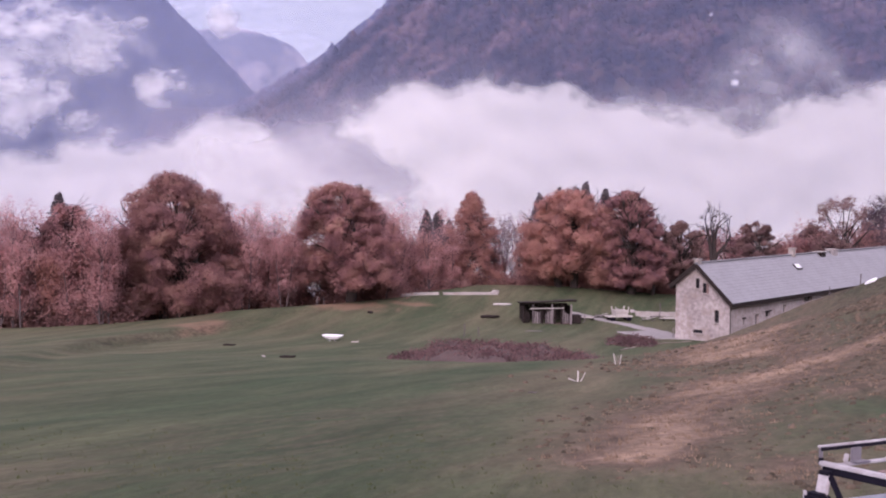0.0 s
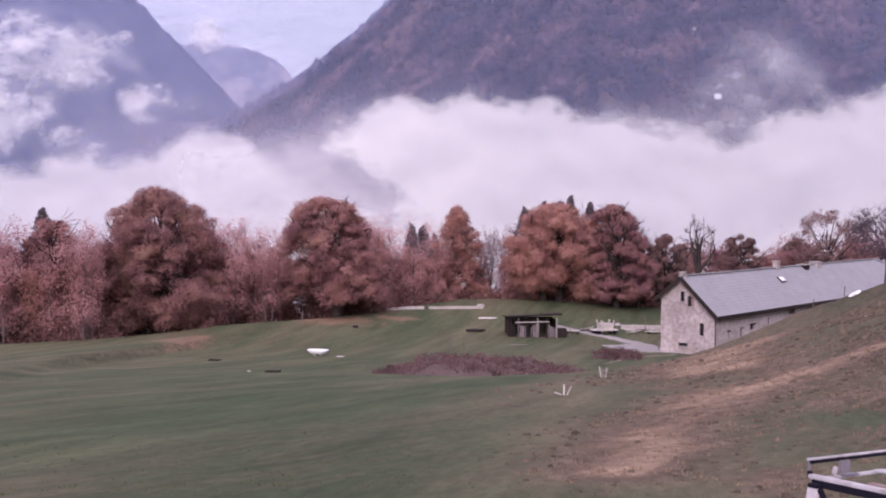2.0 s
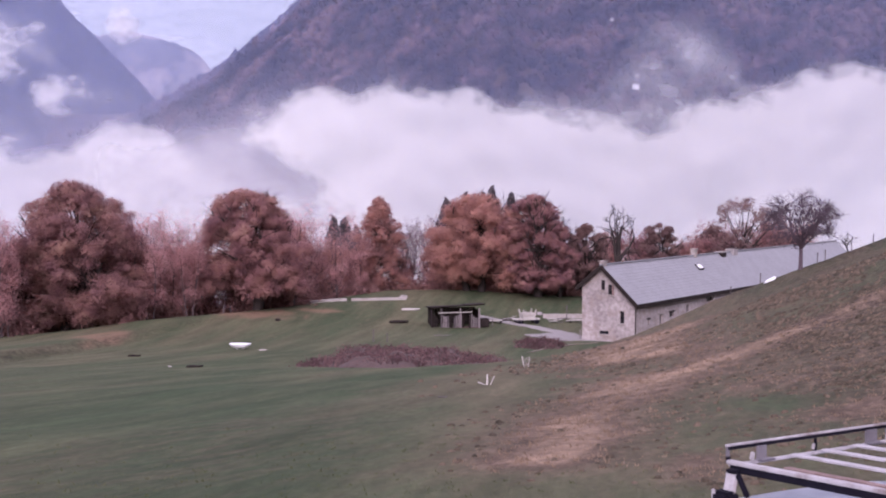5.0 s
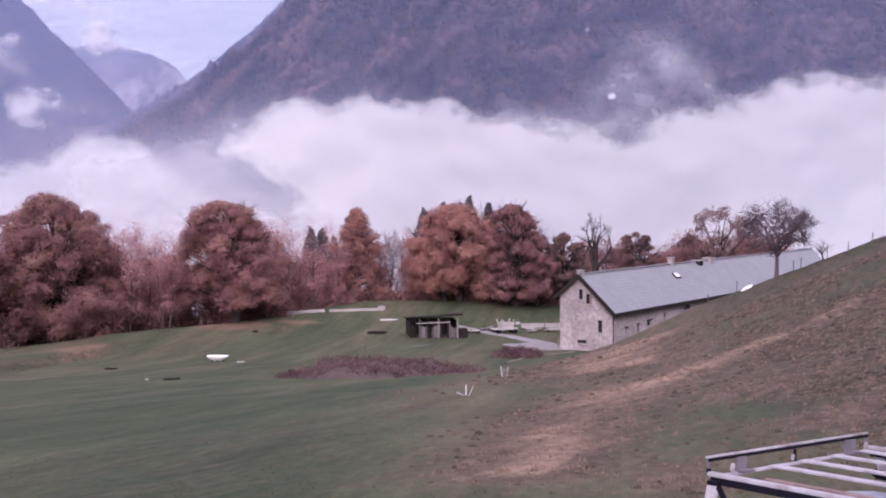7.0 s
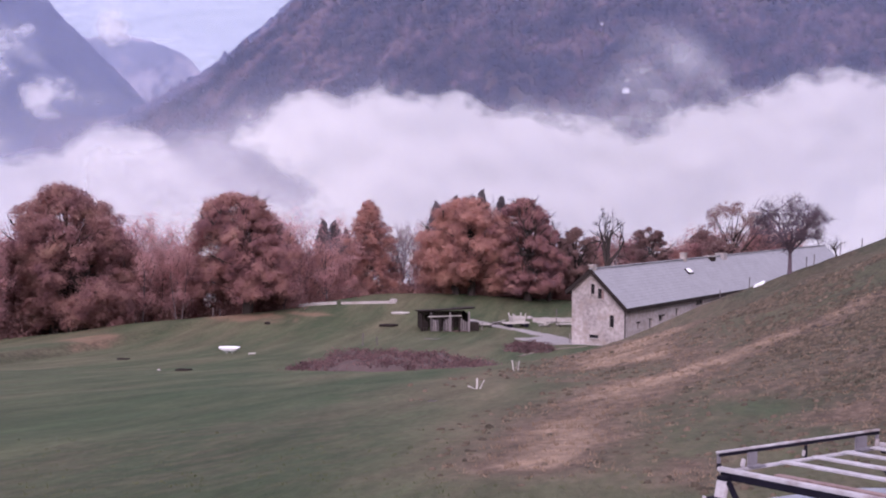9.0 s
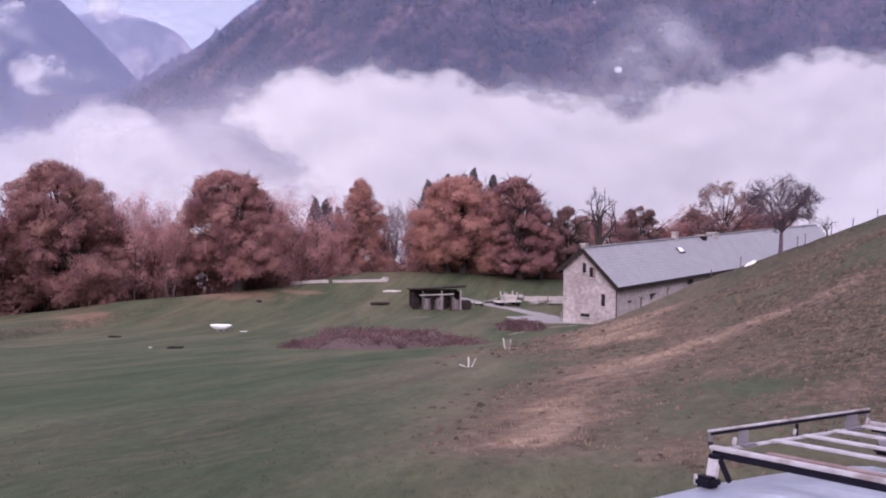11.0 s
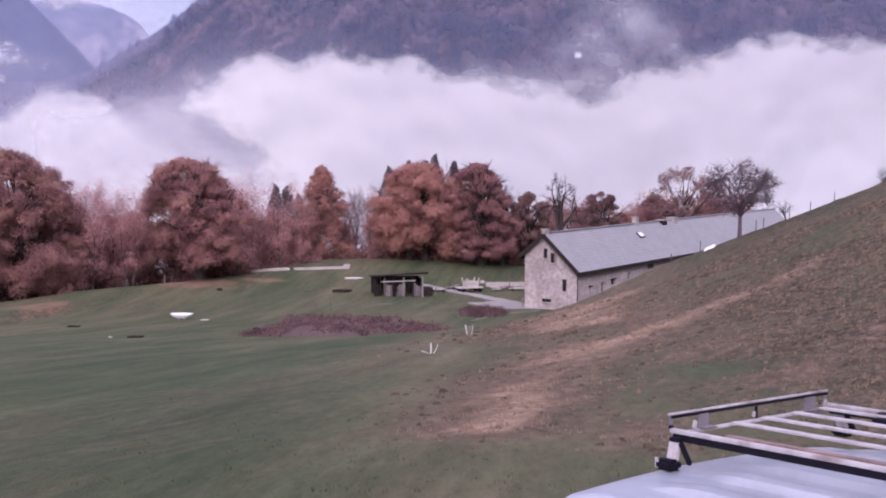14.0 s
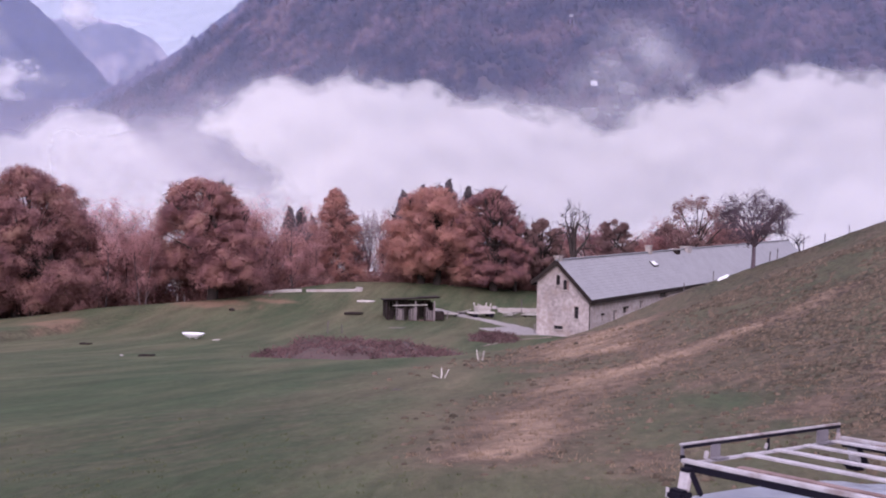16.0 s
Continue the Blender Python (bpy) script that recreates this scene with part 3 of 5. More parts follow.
def cloud_puff(name, label, centre, rx, rz, material, strength=1.0, n=28):
    """A ragged scrap of cloud, thick and bulging in the middle."""
    v, body = [], []
    for j in range(n + 1):
        for i in range(n + 1):
            a, b = 2 * i / n - 1, 2 * j / n - 1
            lump = noise.noise((a * 2.2, b * 2.2, centre[0] * 0.1))
            v.append((centre[0] + a * rx, centre[1] - 0.4 * rx * (1 - a * a) * (1 - b * b) * (1 + 0.8 * lump), centre[2] + b * rz))
            body.append(max(0.0, 1 - math.hypot(a, b)) * strength)
    fs = [(j * (n + 1) + i, j * (n + 1) + i + 1, (j + 1) * (n + 1) + i + 1, (j + 1) * (n + 1) + i) for j in range(n) for i in range(n)]
    fs = [q for q in fs if max(body[p] for p in q) > 0.004]
    ob = tagged(mesh_object(name, v, fs, material, smooth=True), label, "cloud", kind="structure")
    ob.data.attributes.new("body", "FLOAT", "POINT").data.foreach_set("value", body)
    return ob


MAIN_TOP = [(-300, 40), (-186, 74), (-119, 96), (-60, 112), (10, 117), (22, 129), (62, 124), (90, 110), (144, 109), (181, 92), (245, 95), (290, 86), (350, 68), (400, 98), (445, 110), (522, 126), (547, 143), (590, 142), (615, 132), (655, 142), (1300, 150)]
LEFT_TOP = [(-1100, 40), (-538, 36), (-484, 38), (-422, 56), (-391, 45), (-355, 46), (-330, 70), (-271, 95), (-258, 83), (-228, 74), (-205, 50), (-160, 20), (-128, -12), (-60, -80), (0, -140)]
fog_sheet("fog_bank_left", "white fog rolling along the valley floor", 1515, -1000, -20, -160, LEFT_TOP, TORN_FOG, 52, nx=200, nz=44, billow=14)
fog_sheet("fog_bank_main", "bright bank of fog against the mountainside", 1400, -270, 1250, -160, MAIN_TOP, FOG, 50, nx=300, nz=50, ends=(170, 0), billow=14,
          hollows=[(-105, 32, 90, 40, -0.4, 0.66), (-200, 30, 70, 70, -0.6, 0.8), (-80, 4, 95, 48, -0.3, 0.45), (-25, 62, 90, 18, -0.1, 0.22)])
fog_sheet("fog_veil", "thin torn fog before the foot of the mountain", 1445, -330, 160, -160, [(-330, 60), (-180, 72), (-40, 116), (160, 90)], VEIL, 60, nx=120, nz=40, ends=(80, 110), strength=0.95, billow=10)
for i, (x, z, rx, rz, k) in enumerate([(385, 120, 70, 95, 0.48), (405, 165, 40, 55, 0.34), (440, 128, 62, 60, 0.4), (330, 92, 90, 50, 0.45), (500, 118, 90, 40, 0.35), (215, 100, 90, 30, 0.3)]):
    cloud_puff("cloud_wisp_%d" % (i + 1), "thin wisp of fog rising over the woods", (x, 1475 + 6 * i, z), rx * 1.5, rz * 1.35, WISP, k * 1.15)
for i, (x, z, rx, rz, k) in enumerate([(-690, 258, 150, 62, 0.9), (-605, 232, 85, 55, 0.85), (-765, 205, 95, 75, 0.9), (-745, 138, 95, 62, 1.0), (-505, 172, 46, 42, 1.1), (-445, 165, 60, 20, 0.5), (-394, 294, 40, 32, 1.0), (-645, 108, 75, 36, 0.7), (-545, 290, 42, 18, 0.6), (-870, 190, 120, 120, 1.0)]):
    cloud_puff("cloud_%d" % (i + 1), "torn scrap of white cloud on the mountain flank", (x, 2150 + 9 * i, z), rx * 1.45, rz * 1.45, SCRAP, 0.75 * k)
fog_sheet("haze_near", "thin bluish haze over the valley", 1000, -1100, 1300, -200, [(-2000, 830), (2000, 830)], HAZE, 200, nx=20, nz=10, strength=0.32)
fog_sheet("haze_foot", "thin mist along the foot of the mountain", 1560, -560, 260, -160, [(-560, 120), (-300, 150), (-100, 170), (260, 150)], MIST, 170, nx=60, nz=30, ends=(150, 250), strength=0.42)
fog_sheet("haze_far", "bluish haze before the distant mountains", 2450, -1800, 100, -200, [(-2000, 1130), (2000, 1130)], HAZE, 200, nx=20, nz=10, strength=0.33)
fog_sheet("cloud_sheet_far", "pale layered cloud at the valley's end", 4900, -2000, 700, 300, [(-2000, 1150), (2000, 1150)], FAR_CLOUD, 300, nx=30, nz=20, strength=0.6)


# ---- trees ----
def grow(rng, verts, faces, base, direction, length, radius, level, spec, tips):
    """One limb and its forks, as tapered tubes; the twigs' ends go into tips."""
    n = 5 if level < 2 else 4
    pts, rad, p, d = [Vector(base)], [radius], Vector(base), Vector(direction).normalized()
    for i in range(n):
        d = (d + Vector((rng.uniform(-1, 1), rng.uniform(-1, 1), rng.uniform(-1, 1))) * spec["crook"] + Vector((0, 0, spec["lift"]))).normalized()
        p = p + d * (length / n)
        pts.append(p.copy())
        rad.append(max(spec["thin"], radius * (1 - (0.55 if level == 0 else 0.8) * (i + 1) / n)))
    tube(verts, faces, pts, rad, 7 if level == 0 else 5 if level == 1 else 3)
    if level >= spec["levels"]:
        tips.append(p)
        return
    for k in range(spec["forks"][level]):
        f = rng.uniform(spec["bare"] if level == 0 else 0.25, 1.0)
        i = min(n - 1, int(f * n))
        at = pts[i].lerp(pts[i + 1], f * n - i)
        side = Vector((rng.uniform(-1, 1), rng.uniform(-1, 1), rng.uniform(-0.3, 0.5))).normalized()
        nd = (d * (1 - spec["spread"]) + side * spec["spread"]).normalized()
        grow(rng, verts, faces, at, nd, length * rng.uniform(*spec["shrink"]), max(spec["thin"], rad[i] * 0.55), level + 1, spec, tips)


def leaf_cloud(gen, points, outward, size, firm=1.4):
    """A small bent leaf, one triangle, at each point; outward is the way it tends to face."""
    n = len(points)
    nrm = gen.normal(size=(n, 3))
    nrm = nrm / np.linalg.norm(nrm, axis=1, keepdims=True) + outward * firm
    nrm /= np.linalg.norm(nrm, axis=1, keepdims=True)
    u = np.cross(nrm, gen.normal(size=(n, 3)))
    u /= np.linalg.norm(u, axis=1, keepdims=True)
    w = np.cross(nrm, u)
    s = size * gen.uniform(0.6, 1.4, size=(n, 1))
    v = np.stack([points - u * s * 0.5 - w * s * 0.3, points + u * s * 0.5 - w * s * 0.3, points + w * s * 0.6], axis=1).reshape(-1, 3)
    return v, np.arange(3 * n).reshape(-1, 3)


DOME = [(0.13, 0.80), (0.20, 0.95), (0.36, 1.0), (0.56, 0.98), (0.70, 0.90), (0.81, 0.74), (0.89, 0.50), (0.95, 0.26), (1.0, 0.08)]       # height up the tree, reach of its crown
SPIRE = [(0.05, 0.7), (0.2, 1.0), (0.40, 1.0), (0.58, 0.86), (0.75, 0.60), (0.9, 0.30), (1.0, 0.08)]
BROAD = [(0.18, 0.75), (0.27, 0.95), (0.45, 1.0), (0.65, 0.95), (0.82, 0.78), (0.93, 0.5), (1.0, 0.15)]
WEDGE = [(0.21, 0.92), (0.28, 1.0), (0.50, 1.0), (0.65, 0.88), (0.78, 0.74), (0.88, 0.62), (0.96, 0.36), (1.0, 0.12)]


def broadleaf(name, label, seed, height, width, material, leaves, leaf, form=DOME, boughs=60, trunk=0.5, bark=None, limbs=0.7, sprays=0, peak=0.0, stems=1, pad=1.0, core=0.13):
    """A leafy tree: forked trunk; boughs that end in flattened pads, each of many clumps of leaves, within a ragged outline."""
    rng = random.Random(seed)
    gen = np.random.default_rng(seed)
    ob = thing(name, label, "tree", Matrix())
    v, f, tips = [], [], []
    for k in range(stems):
        grow(rng, v, f, ((k - (stems - 1) / 2) * trunk * 3.2, rng.uniform(-0.5, 0.5) * (stems > 1), -0.8), (0.03 + 0.12 * (k - (stems - 1) / 2), 0, 1), height * limbs, trunk, 0,
             dict(crook=0.10, lift=0.05, thin=0.03, levels=2, forks=(13, 6), bare=0.22, spread=0.62, shrink=(0.35, 0.6)), tips)
    lo = form[0][0]
    pads = []
    for i in range(boughs):
        k = lo + (0.97 - lo) * ((i + rng.random()) / boughs) ** 1.05
        t = 2.39996 * i + rng.uniform(-0.6, 0.6)
        ragged = 1 + 0.22 * noise.noise((math.cos(t) * 1.6 + seed, math.sin(t) * 1.6, k * 4.0)) + rng.uniform(-0.10, 0.10)
        size = width * pad * rng.uniform(0.075, 0.15) * (1.25 - 0.5 * k) * (1.3 if width < 9 else 1.0)
        reach = max(0.0, knots(form, k) * width / 2 * ragged - 0.55 * size) * math.sqrt(rng.uniform(0.25, 1.0))
        shift = peak * k * k
        pads.append((reach * math.cos(t) + shift, reach * math.sin(t), k * height - size * 0.5, size))
        if rng.random() < 0.45:
            base = Vector((shift * 0.3, 0, max(height * lo * 0.8, k * height * rng.uniform(0.45, 0.75))))
            end = Vector(pads[-1][:3])
            tube(v, f, [base, base.lerp(end, 0.55) + Vector((0, 0, 0.06 * width * rng.uniform(-0.5, 1))), end], [0.14, 0.09, 0.04], 4)
    for i in range(sprays):      # leafless twigs that stand out of the top
        t, k = rng.uniform(0, 6.28), rng.uniform(0.62, 0.97)
        r = knots(form, k) * width * 0.5
        p = Vector((math.cos(t) * r * 0.8 + peak * k * k, math.sin(t) * r * 0.8, height * k - 0.8))
        for j in range(5):
            q = p + (Vector((math.cos(t) * 0.5, math.sin(t) * 0.5, 0.9)) + Vector((rng.gauss(0, 0.5), rng.gauss(0, 0.5), rng.gauss(0, 0.3)))) * rng.uniform(0.7, 1.7)
            tube(v, f, [p, p.lerp(q, 0.5) + Vector((rng.gauss(0, 0.12), 0, 0.1)), q], [0.055, 0.04, 0.02], 3)
    mesh_object("trunk", v, f, bark or BARK, ob, smooth=True)
    pads = np.array(pads)
    per = 16
    pick = np.repeat(np.arange(len(pads)), per)
    o = gen.normal(size=(len(pick), 3)) + (0, 0, 0.45)
    o /= np.linalg.norm(o, axis=1, keepdims=True)
    clump = pads[pick, :3] + o * pads[pick, 3:] * gen.uniform(0.55, 1.05, size=(len(pick), 1)) * (1, 1, 0.62)
    girth = pads[pick, 3] * gen.uniform(0.24, 0.5, len(pick))
    n = int(leaves * (1 - core))
    c = gen.choice(len(clump), n, p=girth ** 2 / (girth ** 2).sum())
    w = gen.normal(size=(n, 3)) + (0, 0, 0.2)
    w /= np.linalg.norm(w, axis=1, keepdims=True)
    pts = clump[c] + w * girth[c][:, None] * (0.35 + 0.75 * gen.uniform(0, 1, size=(n, 1)) ** 0.6 + np.abs(gen.normal(0, 0.05, size=(n, 1)))) * (1, 1, 0.8)
    outs = w * 0.8 + o[c] * 0.7 + (0, 0, 0.25)
    m = leaves - n      # the shaded inside of the crown
    q = gen.choice(len(pads), m)
    inner = pads[q, :3] * (0.75, 0.75, 1) + gen.normal(size=(m, 3)) * pads[q, 3:] * 0.38
    inner[:, 2] = np.maximum(inner[:, 2], lo * height)
    pts, outs = np.concatenate([pts, inner]), np.concatenate([outs, gen.normal(size=(m, 3)) * 0.5])
    mesh_from_arrays("crown", *leaf_cloud(gen, pts, outs, leaf, 2.2), material, ob)
    return ob


def slender(name, label, seed, height, width, material, leaves, leaf, bark=None, forks=(14, 3)):
    """A thin tree of the wood's edge: upright shoots, half bare twigs, scattered leaves."""
    rng = random.Random(seed)
    ob = thing(name, label, "tree", Matrix(), "thin trees of the wood")
    v, f, tips = [], [], []
    for k in range(2):
        a = rng.uniform(0, 6.28)
        o = Vector((math.cos(a), math.sin(a), 0)) * rng.uniform(0, width * 0.22)
        grow(rng, v, f, o - Vector((0, 0, 0.6)), (rng.uniform(-0.12, 0.12), rng.uniform(-0.12, 0.12), 1), height * rng.uniform(0.7, 0.95), 0.13, 0,
             dict(crook=0.07, lift=0.12, thin=0.028, levels=2, forks=forks, bare=0.08, spread=0.5, shrink=(0.2, 0.4)), tips)
    mesh_object("trunk", v, f, bark or PALE_BARK, ob, smooth=True)
    gen = np.random.default_rng(seed)
    at = np.array([tuple(p) for p in tips])
    pts = at[gen.choice(len(at), leaves)] + gen.normal(size=(leaves, 3)) * height * (0.045, 0.045, 0.05)
    outs = pts - (0, 0, height * 0.35)
    outs /= np.linalg.norm(outs, axis=1, keepdims=True)
    mesh_from_arrays("crown", *leaf_cloud(gen, pts, outs, leaf, 1.8), material, ob)
    return ob


def twiggy_tree(name, label, seed, height, width, fork, radius, limbs, boughs, twigs, category="tree", bark=None):
    """An old fruit tree without leaves: short trunk, limbs, boughs and twigs that fill a rounded crown."""
    rng = random.Random(seed)
    ob = thing(name, label, category, Matrix())
    v, f = [], []
    top = Vector((0.12 * width * rng.uniform(-0.4, 0.4), 0, fork * height))
    tube(v, f, [(0, 0, -0.4), (0.03, 0, fork * height * 0.5), top], [radius * 1.25, radius, radius * 0.85], 9)
    mid, half = Vector((0, 0, (0.5 + fork * 0.42) * height)), Vector((width / 2, width / 2, (1 - fork * 0.84) * height / 2))

    def way(base, spread):
        d = (base + Vector((rng.gauss(0, 1), rng.gauss(0, 1), rng.gauss(0, 1))).normalized() * spread).normalized()
        return d

    def bent(p, q, r0, r1, sides, sag):
        m1 = p.lerp(q, 0.35) + Vector((rng.uniform(-1, 1), rng.uniform(-1, 1), rng.uniform(0, 1))) * sag
        m2 = p.lerp(q, 0.7) + Vector((rng.uniform(-1, 1), rng.uniform(-1, 1), rng.uniform(-0.5, 1))) * sag
        tube(v, f, [p, m1, m2, q], [r0, r0 * 0.75 + r1 * 0.25, r0 * 0.4 + r1 * 0.6, r1], sides)
        return m1, m2

    for i in range(limbs):
        a = 6.283 * (i + rng.uniform(-0.3, 0.3)) / limbs
        d = Vector((math.cos(a), math.sin(a), rng.uniform(-0.5, 1.0))).normalized()
        q = mid + Vector([d[k] * half[k] * rng.uniform(0.45, 0.7) for k in range(3)])
        m1, m2 = bent(top, q, radius * 0.6, radius * 0.2, 6, 0.05 * width)
        for j in range(boughs):
            e = way(d, 0.95)
            start = (m1, m2, q)[j % 3]
            end = mid + Vector([e[k] * half[k] * rng.uniform(0.72, 1.0) for k in range(3)])
            n1, n2 = bent(start, end, radius * 0.2, radius * 0.07, 4, 0.04 * width)
            for t in range(twigs):
                s0 = n1.lerp(end, rng.random())
                s1 = s0 + Vector((rng.gauss(0, 1), rng.gauss(0, 1), rng.gauss(0.5, 0.8))).normalized() * width * rng.uniform(0.05, 0.12)
                tube(v, f, [s0, s0.lerp(s1, 0.5) + Vector((0, 0, 0.03)), s1], [radius * 0.075, radius * 0.06, radius * 0.04], 3)
    mesh_object("trunk", v, f, bark or BARK, ob, smooth=True)
    return ob


def conifer(name, label, seed, height, width):
    rng = random.Random(seed)
    ob = thing(name, label, "tree", Matrix(), "spruces above the wood")
    v, f = [], []
    tube(v, f, [(0, 0, -0.6), (0, 0, height * 0.5), (0, 0, height)], [0.22, 0.13, 0.02], 6)
    mesh_object("trunk", v, f, BARK, ob)
    gen = np.random.default_rng(seed)
    n = 9000
    tier, arm = gen.integers(0, 13, n), gen.integers(0, 8, n)
    bough = gen.uniform(0.45, 1.1, size=(13, 8))[tier, arm]       # every bough has its own length
    h = 0.10 + 0.9 * (tier + gen.normal(0, 0.45, n)) / 13
    a = arm * 0.785 + tier * 2.1 + gen.normal(0, 0.2, n)
    h = np.minimum(h, 0.985)
    reach = width / 2 * np.clip(1.02 - h, 0.02, 1) ** 0.85 * bough * gen.uniform(0.02, 1.0, n) ** 0.7
    pts = np.stack([np.cos(a) * reach, np.sin(a) * reach, h * height - reach * 0.35 + gen.normal(0, 0.12, n)], axis=1)
    mesh_from_arrays("crown", *leaf_cloud(gen, pts, np.tile((0.0, 0.0, 0.5), (n, 1)), 0.3, 1.0), HAZED_NEEDLES, ob)
    return ob


def stand(ob, x, y, turn=0.0, size=1.0, tall=1.0, sink=0.15):
    """Puts a tree or thing on the ground."""
    ob.matrix_world = pose(x, y, ground_z(x, y) - sink, 0, 0, turn) @ Matrix.Diagonal((size, size, size * tall, 1))
    return ob


def stand_copy(ob, x, y, turn=0.0, size=1.0, tall=1.0, sink=0.15):
    c = copy_thing(ob, Matrix())
    return stand(c, x, y, turn, size, tall, sink)


# the great trees at the far edge of the meadow
stand(broadleaf("broadleaf_tree", "great chestnut tree in dense brown and golden leaf", 11, 20.6, 18.4, CHESTNUT, 190000, 0.20, boughs=120, trunk=0.6, stems=3, sprays=4, peak=-1.3, limbs=0.5), -35.6, 164)
stand(broadleaf("broadleaf_tree", "rounded chestnut tree with dull russet leaves", 12, 17.4, 10.5, RUSSET, 70000, 0.20, BROAD, boughs=60, sprays=8), -49.2, 160)
stand(broadleaf("broadleaf_tree", "broad chestnut tree in brown-red leaf, thick dark trunk", 13, 17.6, 16.0, RUSSET, 140000, 0.20, WEDGE, boughs=105, trunk=0.85, sprays=34, peak=-2.2, limbs=0.6), -13.1, 173)
stand(broadleaf("broadleaf_tree", "slim birch in golden-orange leaf", 14, 16.4, 10.6, ORANGE, 58000, 0.21, SPIRE, boughs=80, trunk=0.2, core=0.2, pad=1.25, limbs=0.6, bark=PALE_BARK), 4.6, 196)
stand(broadleaf("broadleaf_tree", "wide chestnut tree in orange-brown leaf", 15, 15.8, 15.6, ORANGE, 120000, 0.21, BROAD, boughs=90, trunk=0.7, sprays=14, stems=2), 19.4, 190)
stand(broadleaf("broadleaf_tree", "chestnut tree in brown leaf with a stout trunk", 16, 16.4, 12.4, RUSSET, 90000, 0.21, DOME, boughs=75, trunk=0.8, sprays=26, peak=-0.8), 29.0, 187)
stand(broadleaf("broadleaf_tree", "brown-leaved tree behind the farmhouse", 17, 12.1, 9.8, DRY_BROWN, 36000, 0.22, boughs=55, sprays=8), 37.5, 192)
stand(broadleaf("broadleaf_tree", "low brown-leaved tree behind the farmhouse roof", 18, 13.6, 9.7, DRY_BROWN, 34000, 0.22, BROAD, boughs=50), 51.6, 200)
stand(broadleaf("broadleaf_tree", "russet tree at the edge of the wood", 19, 18.0, 9.6, CHESTNUT, 40000, 0.22, boughs=55), -59.1, 172)
stand(broadleaf("broadleaf_tree", "orange-leaved tree in the wood behind the knoll", 20, 15.6, 8.2, ORANGE, 26000, 0.22, SPIRE, boughs=55), -8.2, 196)
stand(broadleaf("broadleaf_tree", "brown tree beyond the farmhouse roof", 22, 17.6, 13.0, DRY_BROWN, 30000, 0.24, boughs=60), 65.4, 215)
stand(broadleaf("broadleaf_tree", "brown tree beyond the long roof", 23, 22.0, 13.6, DRY_BROWN, 28000, 0.24, boughs=60), 78.8, 225)
stand(broadleaf("broadleaf_tree", "sparse tree with level leafy branches behind the roof", 34, 18.8, 15.0, DRY_BROWN, 13000, 0.22, [(0.3, 0.8), (0.6, 1.0), (0.85, 0.75), (1.0, 0.3)], boughs=48, trunk=0.26, pad=0.85, core=0.15, limbs=0.6), 65.7, 200)
# bare trees
stand(twiggy_tree("bare_tree", "bare forked tree with dark upright limbs", 31, 16.4, 7.0, 0.42, 0.46, 4, 6, 12), 39.4, 176)
stand(twiggy_tree("bare_tree", "bare tree with crooked dark branches", 33, 13.3, 6.0, 0.45, 0.36, 6, 6, 10), 32.7, 189)
stand(twiggy_tree("apple_tree", "leafless old apple tree with a dense twiggy crown", 35, 7.9, 8.6, 0.27, 0.19, 10, 9, 38, bark=PLUM_BARK), 42.8, 113)
stand(twiggy_tree("shrub", "small bare shrub on the shoulder of the bank", 36, 2.1, 2.6, 0.25, 0.09, 5, 5, 6, "shrub"), 47.8, 114)
stand(twiggy_tree("shrub", "bare shrub on the crest of the bank", 37, 2.0, 2.0, 0.15, 0.06, 9, 6, 7, "shrub"), 59.9, 118)
for k, (x, y, high, wide) in enumerate(((8.4, 198, 13.6, 6.5), (10.6, 203, 15.0, 7.0), (12.6, 200, 14.6, 7.5), (27.7, 196, 14.8, 6.0))):
    stand(twiggy_tree("bare_tree", "nearly bare tree with a net of fine twigs", 38 + k, high, wide, 0.3, 0.15, 8, 9, 14, bark=LILAC_BARK), x, y)
# conifers deeper in the wood
SPRUCE = conifer("conifer", "spruce standing above the wood, its needles greyed for haze", 41, 20.0, 12.0)
stand(SPRUCE, -3.0, 215, 245, 1.32, 0.91)
stand_copy(SPRUCE, -1.0, 222, 25, 1.44, 0.91)
stand_copy(SPRUCE, -10.4, 215, 80, 1.41, 0.91)
stand_copy(SPRUCE, 17.5, 222, 205, 1.41, 0.935)
stand_copy(SPRUCE, 21.4, 225, 90, 1.52, 0.935)
stand_copy(SPRUCE, 26.3, 225, 59, 1.56, 0.935)
stand_copy(SPRUCE, 25.1, 230, 300, 1.62, 0.935)
stand_copy(SPRUCE, 30.3, 228, 304, 1.55, 0.935)
stand_copy(SPRUCE, 1.1, 225, 165, 1.38, 0.91)
stand_copy(SPRUCE, -66.3, 210, 8, 1.90, 0.91)
# the thin pinkish wood behind and between them
THIN = [slender("slender_tree", "thin half-bare tree with faded pinkish leaves", 51 + k, 13.0, 5.0, PINK, 3700, 0.25, forks=(11, 3)) for k in range(4)]
GOLD = slender("slender_tree", "thin tree in sparse orange leaf", 58, 13.0, 5.0, ORANGE, 4200, 0.26, forks=(11, 3))
BROWN = [slender("slender_tree", "thin brown-leaved tree of the wood", 61 + k, 13.0, 5.5, RUSSET, 4600, 0.28, forks=(11, 3)) for k in range(2)]
rng = random.Random(7)
